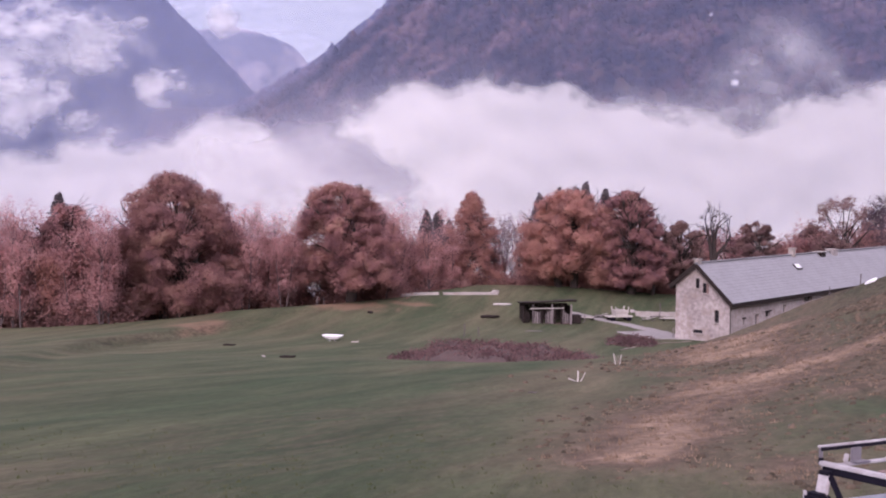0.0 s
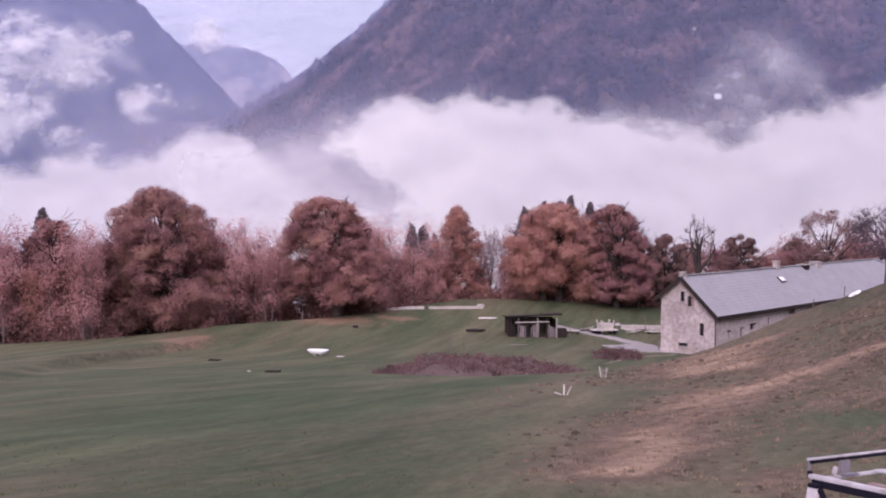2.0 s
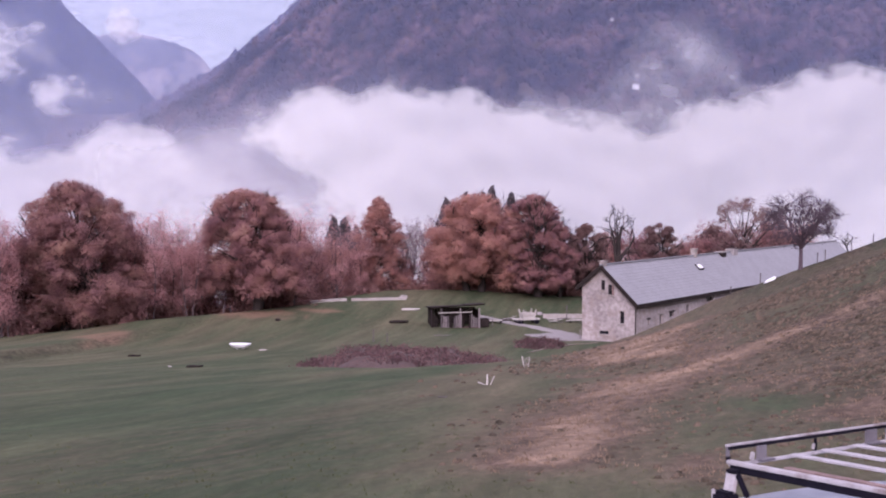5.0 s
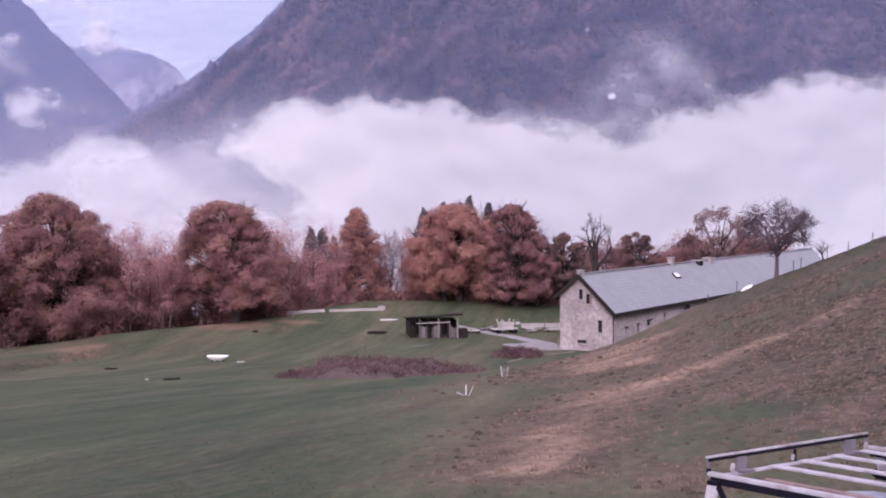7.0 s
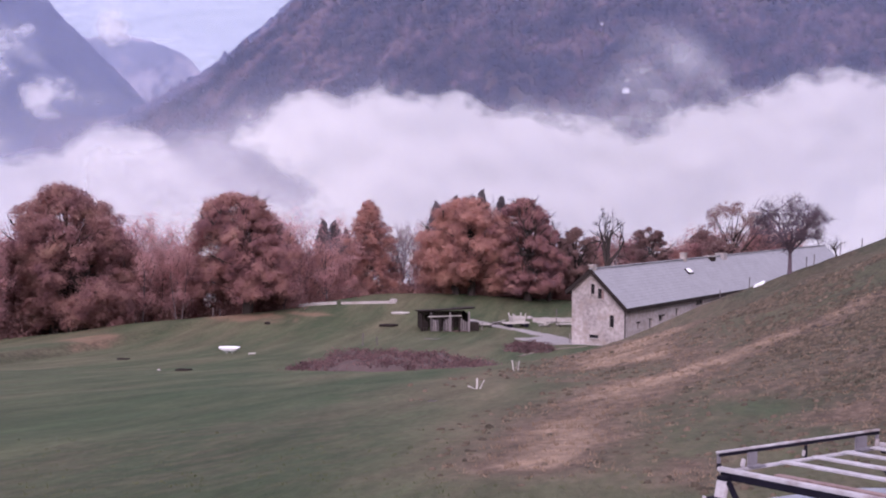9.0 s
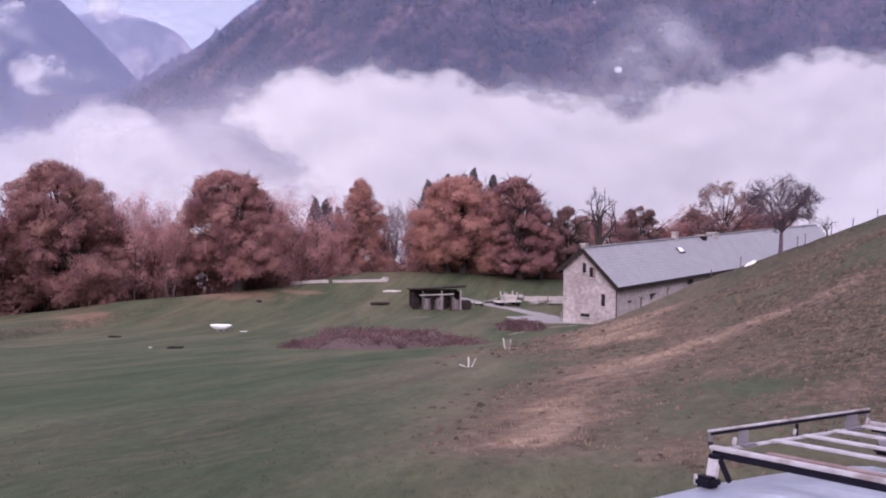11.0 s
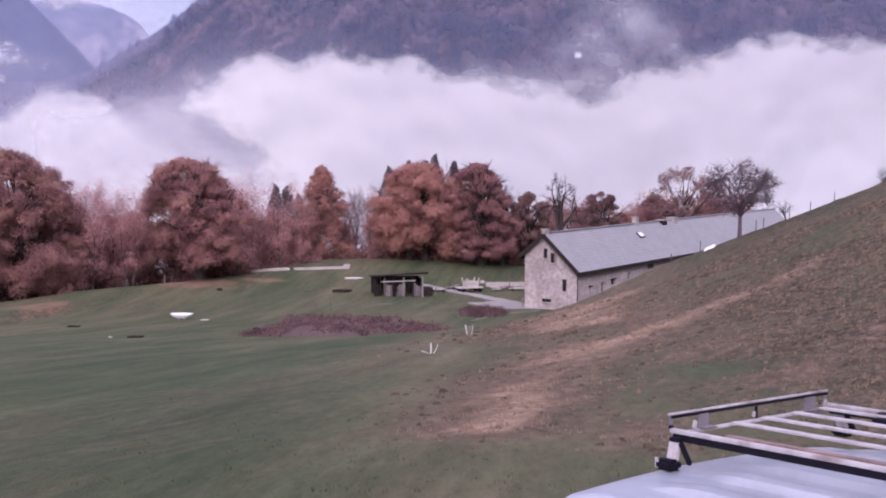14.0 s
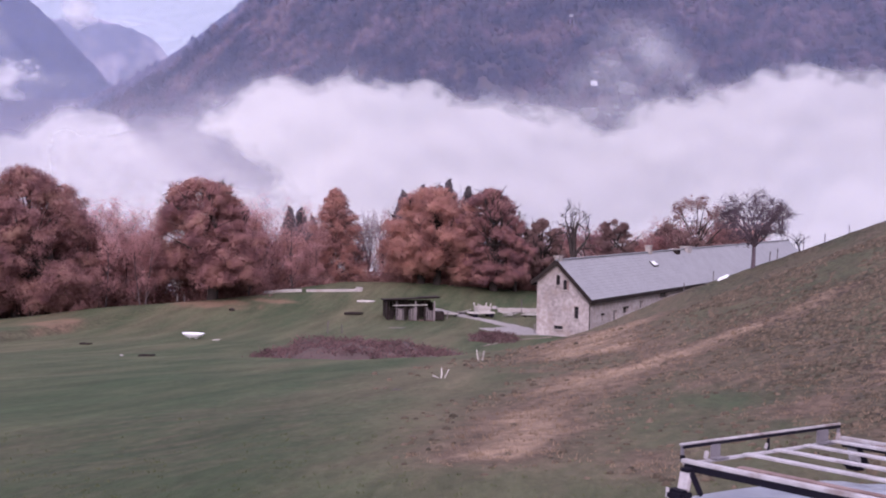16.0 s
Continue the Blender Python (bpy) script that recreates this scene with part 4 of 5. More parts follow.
RANKS = [(-74, -42, 151, 16, 2.2, -5.2), (-46, -8, 165, 20, 1.8, -5.0), (-14, 6, 186, 16, 1.2, -5.0), (6.0, 14, 199, 8, 0.7, -6.6), (14, 34, 202, 16, 1.2, -6.0), (34, 62, 203, 14, 1.0, -6.8), (60, 84, 216, 16, 0.9, -5.8)]   # from, to, nearest, depth of the belt, trees to the metre, their tops
GREAT = [(-35.8, 164, 8.0), (-13.4, 173, 8.0), (19.6, 190, 7.0), (29.2, 187, 5.0), (4.6, 196, 2.5)]   # nothing grows before these
for x0, x1, near, deep, dense, high in RANKS:
    for k in range(int((x1 - x0) * dense)):
        x, y = rng.uniform(x0, x1), near + rng.uniform(0, deep)
        if any(y < ty + 1 and abs(x - tx * y / ty) < r for tx, ty, r in GREAT):
            continue
        src = rng.choice([GOLD, THIN[1], THIN[2]] if -12 < x < 6 else THIN + THIN + [GOLD] if x < 34 else BROWN + BROWN + [GOLD, THIN[0]])
        top = high + rng.uniform(-2.4, 1.0)
        stand_copy(src, x, y, rng.uniform(0, 360), (top - ground_z(x, y)) / 13)
for k, src in enumerate(THIN + [GOLD] + BROWN):
    stand(src, -58 + 5 * k, 160 + k, 40 * k, 0.95)


# ---- the farmhouse ----
HW, HL, RIGHT_H, LEFT_H, RIDGE_H, RIDGE_Y = 6.9, 84.0, 5.25, 6.9, 9.15, 4.15
HOUSE_M = Matrix.Identity(4)
for i in range(3):
    HOUSE_M[i][0], HOUSE_M[i][1] = LONG[i], ACROSS[i]
HOUSE_M.translation = HOUSE_AT


def pierced_wall(length, height, holes, thick, roofline=None):
    """An upright wall along x with openings (x, z, width, height) through it; roofline cuts its top."""
    bm = bmesh.new()
    us = sorted({0.0, length, *[x - w / 2 for x, z, w, h in holes], *[x + w / 2 for x, z, w, h in holes]})
    ws = sorted({-1.0, height, *[z - h / 2 for x, z, w, h in holes], *[z + h / 2 for x, z, w, h in holes]})
    pts = {(i, j): bm.verts.new((u, 0, w)) for i, u in enumerate(us) for j, w in enumerate(ws)}
    for i in range(len(us) - 1):
        for j in range(len(ws) - 1):
            cu, cw = (us[i] + us[i + 1]) / 2, (ws[j] + ws[j + 1]) / 2
            if not any(abs(cu - x) < w / 2 and abs(cw - z) < h / 2 for x, z, w, h in holes):
                bm.faces.new((pts[i, j], pts[i + 1, j], pts[i + 1, j + 1], pts[i, j + 1]))
    for co, no in roofline or ():
        g = list(bm.verts) + list(bm.edges) + list(bm.faces)
        bmesh.ops.bisect_plane(bm, geom=g, plane_co=co, plane_no=no, clear_outer=True)
    loose = [v for v in bm.verts if not v.link_faces]
    bmesh.ops.delete(bm, geom=loose, context="VERTS")
    out = bmesh.ops.extrude_face_region(bm, geom=list(bm.faces))
    bmesh.ops.translate(bm, vec=(0, thick, 0), verts=[e for e in out["geom"] if isinstance(e, bmesh.types.BMVert)])
    bmesh.ops.recalc_face_normals(bm, faces=bm.faces)
    return bm


def farmhouse():
    ob = thing("farmhouse", "long rubble-stone farmhouse with a grey slab roof, dug into the bank", "house", HOUSE_M)
    gable_holes = [(4.15, 7.0, 0.5, 1.15), (3.2, 6.5, 0.55, 1.15), (1.65, 3.35, 0.55, 1.4), (4.0, 1.45, 1.2, 0.4)]
    right, left = (RIDGE_H - RIGHT_H) / RIDGE_Y, (RIDGE_H - LEFT_H) / (HW - RIDGE_Y)
    line = [((0, 0, RIGHT_H), (-right, 0, 1)), ((HW, 0, LEFT_H), (left, 0, 1))]
    turn = pose(0, 0, 0, 0, 0, 90)
    for name, x in (("gable_wall", 0.5), ("gable_wall", HL)):
        w = part(name, pierced_wall(HW, RIDGE_H + 0.5, gable_holes if x == 0.5 else [], 0.5, line), STONE, ob, "rough pale rubble masonry")
        w.matrix_basis = pose(x, 0, 0) @ turn
    side_holes = [(4.3, 4.55, 0.5, 0.35), (9.3, 3.0, 1.2, 0.6), (6.4, 2.4, 0.9, 1.7), (3.0, 2.6, 0.4, 0.7), (14.0, 3.4, 0.8, 0.9), (20.8, 4.2, 2.2, 0.8), (30, 4.0, 1.0, 0.8)]
    w = part("side_wall", pierced_wall(HL - 1.0, RIGHT_H - 0.05, side_holes, 0.5), STONE, ob, "rough pale rubble masonry")
    w.matrix_basis = pose(0.5, 0.004, 0)
    w = part("back_wall", pierced_wall(HL - 1.0, LEFT_H - 0.05, [], 0.5), STONE, ob)
    w.matrix_basis = pose(0.5, HW - 0.504, 0)
    for k, (y, z, wd, h) in enumerate(gable_holes):
        win = part("window", boxed((0.26, y, z), (0.04, wd, h)), GLASS_DARK, ob)
        part("frame", box(box(boxed((0.2, y - wd / 2 + 0.03, z), (0.07, 0.06, h)), (0.2, y + wd / 2 - 0.03, z), (0.07, 0.06, h)), (0.2, y, z), (0.06, 0.05, h)), DARK_WOOD, win)
        part("sill", boxed((-0.04, y, z - h / 2 - 0.06), (0.3, wd + 0.25, 0.1), 0.01), CONCRETE, win)
    part("shutter", boxed((-0.03, 2.82, 6.45), (0.05, 0.28, 1.15), 0.01), RUST, ob, "faded red-brown wooden shutter")
    for k, (x, z, wd, h) in enumerate(side_holes):
        win = part("window" if h < 1.5 else "door", boxed((x + 0.5, 0.28, z), (wd, 0.05, h)), GLASS_DARK if h < 1.5 else GREY_WOOD, ob)
        part("lintel", boxed((x + 0.5, -0.02, z + h / 2 + 0.09), (wd + 0.4, 0.2, 0.16), 0.015), DARK_WOOD if k % 2 else CONCRETE, win)
    # roof: two slopes with thickness, laid in courses of stone slabs
    over, t = 0.55, 0.16
    for name, y0, z0, y1, z1 in (("roof_slope", -0.5, RIGHT_H - 0.5 * right + 0.05, RIDGE_Y + 0.06, RIDGE_H + 0.11), ("roof_slope", HW + 0.5, LEFT_H - 0.5 * left + 0.05, RIDGE_Y - 0.06, RIDGE_H + 0.11)):
        v, f, courses, profile = [], [], 14, []
        for c in range(courses):
            for a, lift in ((c / courses, t + 0.02), ((c + 1) / courses, t)):
                profile.append((y0 + (y1 - y0) * a, z0 + (z1 - z0) * a + lift))
        profile += [(y1, z1), (y0, z0)]
        k = len(profile)
        for x in (-over, HL + over):
            v += [(x, y, z) for y, z in profile]
        f = [(i, (i + 1) % k, k + (i + 1) % k, k + i) for i in range(k)] + [tuple(range(k)), tuple(range(2 * k - 1, k - 1, -1))]
        mesh_object(name, v, f, SLATE, ob, "grey stone slabs laid in courses")
    part("ridge_cap", boxed((HL / 2, RIDGE_Y, RIDGE_H + 0.28), (HL + 1.1, 0.42, 0.1), 0.03), SLATE, ob)
    ang = math.atan(right)
    for a, y0, z0, y1, z1 in ((1, -0.5, RIGHT_H - 0.5 * right, RIDGE_Y, RIDGE_H), (2, HW + 0.5, LEFT_H - 0.5 * left, RIDGE_Y, RIDGE_H)):
        d = Vector((0, y1 - y0, z1 - z0))
        part("verge_board", boxed((-over - 0.05, (y0 + y1) / 2, (z0 + z1) / 2 + 0.02), (0.06, d.length, 0.46), 0, pose(0, 0, 0, math.degrees(math.atan2(d.z, d.y)))), DARK_WOOD, ob, "dark board, cut deep to take in the shade under the roof edge")
    # boards made taller than needed: dark wood paints the eaves' shadow
    for side, y, z in (("eave_shade_board", -0.53, RIGHT_H - 0.5 * right), ("eave_shade_board", HW + 0.53, LEFT_H - 0.5 * left)):
        part(side, boxed((HL / 2, y, z - 0.02), (HL + 1.0, 0.08, 0.46)), DARK_WOOD, ob, "dark board, cut deep to take in the shade under the roof edge")
    part("soffit", boxed((HL / 2, -0.25, RIGHT_H - 0.42), (HL + 0.9, 0.5, 0.05)), DARK_WOOD, ob)
    v, f = [], []
    tube(v, f, [(-0.12, -0.12, RIGHT_H - 0.4), (-0.12, -0.12, 2.5), (-0.12, -0.12, 0)], [0.06] * 3, 8)
    mesh_object("downpipe", v, f, DARK_WOOD, ob, "dark metal downpipe")
    for x, y, wd, h, mat in ((25.5, RIDGE_Y, 0.8, 1.0, CONCRETE), (0.2, RIDGE_Y + 0.1, 0.75, 0.55, CONCRETE), (34.2, RIDGE_Y - 0.1, 1.4, 0.25, DARK_WOOD), (38.5, RIDGE_Y, 1.5, 0.45, PALE_RUBBLE)):
        c = part("chimney", boxed((x, y, RIDGE_H + h / 2 - 0.2), (wd, wd * 0.8, h + 0.4), 0.02), mat, ob)
        part("cap", boxed((x, y, RIDGE_H + h + 0.08), (wd + 0.25, wd * 0.8 + 0.25, 0.1), 0.02), CONCRETE if mat != WHITE else WHITE, c)
    zs = RIGHT_H + 2.55 * right
    tilt = pose(0, 0, 0, math.degrees(ang))
    sk = part("skylight", boxed((23.75, 2.55, zs + 0.34), (1.5, 0.95, 0.14), 0.02, tilt), DARK_WOOD, ob, "roof window in a dark frame")
    part("pane", boxed((23.75, 2.52, zs + 0.43), (1.25, 0.72, 0.03), 0, tilt), WHITE, sk)
    return ob


farmhouse()


# ---- the van with its roof rack, below the camera ----
def wheel(van, x, y):
    bm = bmesh.new()
    bmesh.ops.create_cone(bm, cap_ends=True, segments=28, radius1=0.36, radius2=0.36, depth=0.24, matrix=pose(x, y, -2.13, 90))
    bmesh.ops.bevel(bm, geom=[e for e in bm.edges if len(e.link_faces[0].verts) > 4 or len(e.link_faces[-1].verts) > 4], offset=0.04, segments=2, affect="EDGES")
    w = part("tyre", bm, BLACK, van, "black rubber tyre")
    bm = bmesh.new()
    bmesh.ops.create_cone(bm, cap_ends=True, segments=20, radius1=0.22, radius2=0.2, depth=0.26, matrix=pose(x, y, -2.13, 90))
    part("rim", bm, ALU, w, "grey steel rim")


def van():
    fwd, up = Vector((-0.5256, 0.8502, -0.0295)), Vector((0.0099, 0.0408, 0.9991))
    left = up.cross(fwd).normalized()
    m = Matrix.Identity(4)
    for i in range(3):
        m[i][0], m[i][1], m[i][2] = fwd[i], left[i], up[i]
    m.translation = (1.799, 5.70, 0.350)
    ob = thing("van", "white van with an aluminium roof rack, parked on the slope", "van", m)
    y0, y1, x0, x1, top = -1.30, 0.72, -4.3, 0.10, -0.20
    # roof: a crowned sheet with pressed ribs along it
    v, f, nu, nv = [], [], 40, 110
    for i in range(nu + 1):
        for j in range(nv + 1):
            a, b = i / nu, j / nv
            x, y = x0 + (x1 - x0) * a, y0 + (y1 - y0) * b
            crown = 0.045 * (1 - (2 * b - 1) ** 2) - 0.10 * max(0, abs(2 * b - 1) - 0.86) ** 2 * 50 - 0.05 * max(0.0, (x - x1 + 0.3) / 0.3) ** 2
            rib = 0.030 * smoothstep(0.1, 0.4, math.sin(b * 2 * math.pi * 6.5)) * smoothstep(0, 0.2, x1 - 0.32 - x)
            v.append((x, y, top + crown + rib))
    for i in range(nu):
        for j in range(nv):
            k = i * (nv + 1) + j
            f.append((k, k + nv + 1, k + nv + 2, k + 1))
    mesh_object("roof", v, f, VAN_PAINT, ob, "pale painted steel roof with pressed ribs", smooth=True)
    ym, wy = (y0 + y1) / 2, y1 - y0
    bm = boxed(((x0 + x1) / 2 - 0.02, ym, top - 0.58), (x1 - x0 - 0.1, wy - 0.02, 0.98), 0.06)
    part("upper_body", bm, VAN_PAINT, ob)
    part("lower_body", boxed((-1.75, ym, top - 1.48), (5.3, wy + 0.06, 0.95), 0.09), VAN_PAINT, ob)
    part("bonnet", boxed((0.45, ym, top - 1.0), (0.95, wy - 0.1, 0.3), 0.12, pose(0, 0, 0, 0, 10)), VAN_PAINT, ob)
    part("windscreen", boxed((0.16, ym, top - 0.55), (0.05, wy - 0.25, 0.75), 0.02, pose(0, 0, 0, 0, -24)), GLASS_DARK, ob, "dark glass windscreen")
    for y in (y0 - 0.004, y1 + 0.004):
        for x in (-0.65, -2.0, -3.4):
            part("side_window", boxed((x, y, top - 0.52), (1.0, 0.03, 0.5), 0.012), GLASS_DARK, ob)
    part("bumper", boxed((0.93, ym, top - 1.8), (0.18, wy + 0.04, 0.24), 0.05), BLACK, ob)
    for y in (ym - 0.75, ym + 0.75):
        part("headlight", boxed((0.88, y, top - 1.35), (0.12, 0.34, 0.22), 0.04), WHITE, ob)
    for x in (0.25, -3.3):
        for y in (y0 + 0.1, y1 - 0.1):
            wheel(ob, x, y)
    return ob, m


VAN, VAN_M = van()


def roof_rack():
    """The rack is a thing of its own on the van's roof: side rails, slats, a raised front rail, feet."""
    ob = thing("roof_rack", "worn aluminium slatted roof rack clamped to the van roof", "roof rack", VAN_M)
    W, L = 1.31, 3.4
    for y in (0.0, -W):
        r = part("side_rail", boxed((-L / 2, y, 0.012), (L, 0.036, 0.02), 0.004), ALU, ob)
        part("rail_web", boxed((-L / 2 - 0.01, y, -0.016), (L - 0.02, 0.03, 0.034), 0.003), BLACK, r, "black rail side")
        part("rust_strip", boxed((-L / 2 - 0.1, y - 0.12 if y == 0 else y + 0.05, 0.006), (L - 0.3, 0.045, 0.010)), RUST, r, "rust-stained edge")
    for y in (-0.42, -0.67, -0.93, -1.18):
        part("slat", boxed((-L / 2 - 0.02, y, 0.012), (L - 0.06, 0.052, 0.012), 0.003), ALU, ob)
    part("front_cross_bar", boxed((-0.012, -W / 2, -0.006), (0.026, W, 0.014), 0.003), ALU, ob, "scuffed pale bar")
    for x in (-1.1, -2.2, -3.3):
        part("cross_bar", boxed((x, -W / 2, -0.014), (0.035, W, 0.024), 0.004), BLACK, ob)
    part("front_rail", boxed((0.008, -W / 2, 0.088), (0.018, W + 0.02, 0.011), 0.003), ALU, ob, "bright upper rail")
    part("front_rail_lip", boxed((0.004, -W / 2, 0.075), (0.014, W, 0.015)), BLACK, ob)
    for y in (-0.006, -W + 0.006):
        p = part("post", boxed((0.008, y, 0.058), (0.018, 0.014, 0.05), 0.003), DULL_ALU, ob)
        part("socket", boxed((0.006, y, 0.018), (0.022, 0.018, 0.034), 0.003), BLACK, p, "black post socket")
    p = part("post", boxed((0.0, -0.67, 0.03), (0.012, 0.014, 0.07), 0.002), BLACK, ob)
    part("tab", boxed((-0.006, -0.645, 0.026), (0.01, 0.02, 0.03), 0.003, pose(0, 0, 0, 20)), ALU, p)
    for y, wide in ((-0.24, 0.07), (-1.14, 0.10)):
        g = part("gusset", boxed((-0.004, y, 0.035), (0.012, wide, 0.07), 0.003), DULL_ALU, ob, "folded grey bracket plate")
        part("flange", boxed((-0.03, y, 0.004), (0.05, wide + 0.03, 0.01), 0.003), DULL_ALU, g)
    for y in (-0.14, -1.25):
        part("bolt", boxed((-0.03, y, 0.03), (0.02, 0.02, 0.04), 0.004, pose(0, 0, 0, 18)), ALU, ob)
    for x, y in ((-0.42, -1.25), (-0.50, -1.08), (-1.55, -1.08)):
        part("clip", boxed((x, y, 0.004), (0.13, 0.06, 0.034), 0.006), BLACK, ob, "black plastic clip")
    for x in (-0.06, -1.7, -3.2):
        for y in (0.05, -W - 0.05):
            side = 1 if y > 0 else -1
            foot = part("foot", boxed((x, y, -0.075), (0.07, 0.02, 0.10), 0.006, pose(0, 0, 0, 14 * side)), ALU, ob, "pale steel foot plate with rust spots")
            part("arm", boxed((x, y - 0.03 * side, -0.022), (0.06, 0.07, 0.02), 0.004), BLACK, foot)
            part("clamp", boxed((x + 0.01, y + 0.028 * side, -0.138), (0.11, 0.09, 0.055), 0.016), BLACK, foot, "black rubber clamp")
            part("clamp_lip", boxed((x + 0.05, y + 0.066 * side, -0.130), (0.02, 0.010, 0.05), 0.003), ALU, foot)
            part("strut", boxed((x - 0.062, y - 0.01 * side, -0.08), (0.028, 0.022, 0.12), 0.006, pose(0, 0, 0, 0, 32)), BLACK, foot)
    return ob


roof_rack()


# ---- the shed and what lies round it ----
def shed():
    x, y = 13.9, 163.6
    ob = thing("shed", "open-fronted weathered wooden shed with a dark flat roof", "shed", pose(x, y, ground_z(x, y) - 0.05, 0, 0, 4))
    W, D, H = 6.4, 3.6, 2.55
    rng = random.Random(5)
    for i in range(6):
        px = -W / 2 + W * i / 5
        part("post", boxed((px, -D / 2, H / 2 - 0.15), (0.2, 0.2, H + 0.3), 0.02), GREY_WOOD if i % 2 else DARK_WOOD, ob)
    for px in (-W / 2, 0, W / 2):
        part("post", boxed((px, D / 2, H / 2 - 0.25), (0.18, 0.18, H + 0.1), 0.02), DARK_WOOD, ob)
    for i in range(22):
        px = -W / 2 + 0.15 + (W - 0.3) * i / 21
        if i in (3, 4, 9, 15, 16):
            continue
        h = rng.uniform(1.35, 1.85)
        part("board", boxed((px, -D / 2 + 0.16, h / 2 - 0.12), (0.22, 0.04, h), 0.006, pose(0, 0, 0, 0, rng.uniform(-2, 2))), GREY_WOOD if rng.random() < 0.65 else DARK_WOOD, ob)
    for i in range(16):
        part("board", boxed((-W / 2 + W * (i + 0.5) / 16, D / 2 - 0.12, 1.1), (0.38, 0.04, 2.6)), DARK_WOOD, ob)
    for s in (-1, 1):
        part("side_wall", boxed((s * (W / 2 - 0.02), 0, 1.05), (0.06, D - 0.3, 2.4)), DARK_WOOD, ob)
    part("white_beam", boxed((-0.1, -D / 2 - 0.13, 2.02), (4.6, 0.06, 0.13), 0.01, pose(0, 0, 0, 0, -1)), PALE_WOOD, ob, "pale board under the eave")
    part("roof", boxed((0.1, -0.15, H + 0.22), (W + 1.0, D + 0.9, 0.15), 0.03, pose(0, 0, 0, -4, -2.2)), DARK_WOOD, ob, "dark boards and roofing felt")
    part("raised_sheet", boxed((2.6, -0.5, H + 0.46), (2.6, D + 0.5, 0.08), 0.01, pose(0, 0, 0, -3, -3)), DARK_WOOD, ob)
    part("earth_floor", boxed((0, 0, -0.1), (W, D, 0.16), 0.03), SOIL, ob)
    part("side_bin", boxed((W / 2 + 0.8, -0.6, 0.5), (1.3, 1.6, 1.1), 0.03), DARK_WOOD, ob, "low dark lean-to")
    return ob


shed()


def timber_stack(x, y, turn, n, length, seed, label):
    rng = random.Random(seed)
    ob = thing("timber_stack", label, "timber", pose(x, y, ground_z(x, y), 0, 0, turn))
    for s in (-length * 0.35, length * 0.35):
        part("bearer", boxed((s, 0, 0.12), (0.2, 1.3, 0.26)), DARK_WOOD, ob)
    for i in range(n):
        part("plank", boxed((rng.uniform(-0.4, 0.4), rng.uniform(-0.45, 0.45), 0.3 + 0.09 * (i // 3)), (length * rng.uniform(0.7, 1), 0.24, 0.07), 0.006, pose(0, 0, 0, 0, 0, rng.uniform(-5, 5))), PALE_WOOD, ob)
    return ob


def cart(x, y, turn):
    ob = thing("farm_cart", "long pale wooden farm cart carrying a box of boards", "cart", pose(x, y, ground_z(x, y), 0, 0, turn))
    part("bed", boxed((-0.1, 0, 0.62), (3.6, 1.6, 0.16), 0.02), PALE_WOOD, ob)
    for s in (-1, 1):
        for z in (0.85, 1.1, 1.35):
            part("side_slat", boxed((0.1, s * 0.74, z), (1.7 if z < 1.3 else 1.6, 0.05, 0.26)), PALE_WOOD, ob)
        for px, lean in ((-0.72, -9), (0.1, 0), (0.92, 10)):
            part("stake", boxed((px, s * 0.79, 1.2), (0.16, 0.06, 1.5 if lean else 0.95), 0, pose(0, 0, 0, 0, lean)), PALE_WOOD, ob)
        for px in (-1.2, 1.2):
            bm = bmesh.new()
            bmesh.ops.create_cone(bm, cap_ends=True, segments=18, radius1=0.38, radius2=0.38, depth=0.16, matrix=pose(px, s * 0.68, 0.36, 90))
            part("wheel", bm, BLACK, ob)
    for px in (-0.76, 0.96):
        part("end_board", boxed((px, 0, 1.1), (0.05, 1.4, 0.75), 0, pose(0, 0, 0, 0, 12 if px > 0 else -10)), PALE_WOOD, ob)
    part("drawbar", boxed((-2.9, 0, 0.5), (1.4, 0.1, 0.1)), DARK_WOOD, ob)
    return ob


def yard_slab(name, label, mat, x, y, turn, length, width, high, rough=0.25, seed=1):
    """A worn, uneven-edged pad that lies on the ground."""
    rng = random.Random(seed)
    n = 28
    m = pose(x, y, 0, 0, 0, turn)
    v = []
    for ring in (0.0, 0.5, 0.92, 1.0):
        for k in range(n):
            t = 2 * math.pi * k / n
            w = 1 + rough * noise.noise((math.cos(t) * 1.7, math.sin(t) * 1.7, seed))
            c, s = math.cos(t), math.sin(t)
            e = (abs(c) ** 4 + abs(s) ** 4) ** -0.25
            p = m @ Vector((c * e * w * length / 2 * ring, s * e * w * width / 2 * ring, 0))
            v.append((p.x, p.y, ground_z(p.x, p.y) + (high if ring < 0.95 else -0.15)))
    f = [(r * n + k, r * n + (k + 1) % n, (r + 1) * n + (k + 1) % n, (r + 1) * n + k) for r in range(3) for k in range(n)]
    return tagged(mesh_object(name, v, f, mat, smooth=False), label, kind="structure")


yard_slab("farmyard", "pale gravel yard before the farmhouse gable", GRAVEL, 26.2, 148.6, 8, 6.5, 15, 0.08, rough=0.4, seed=3)


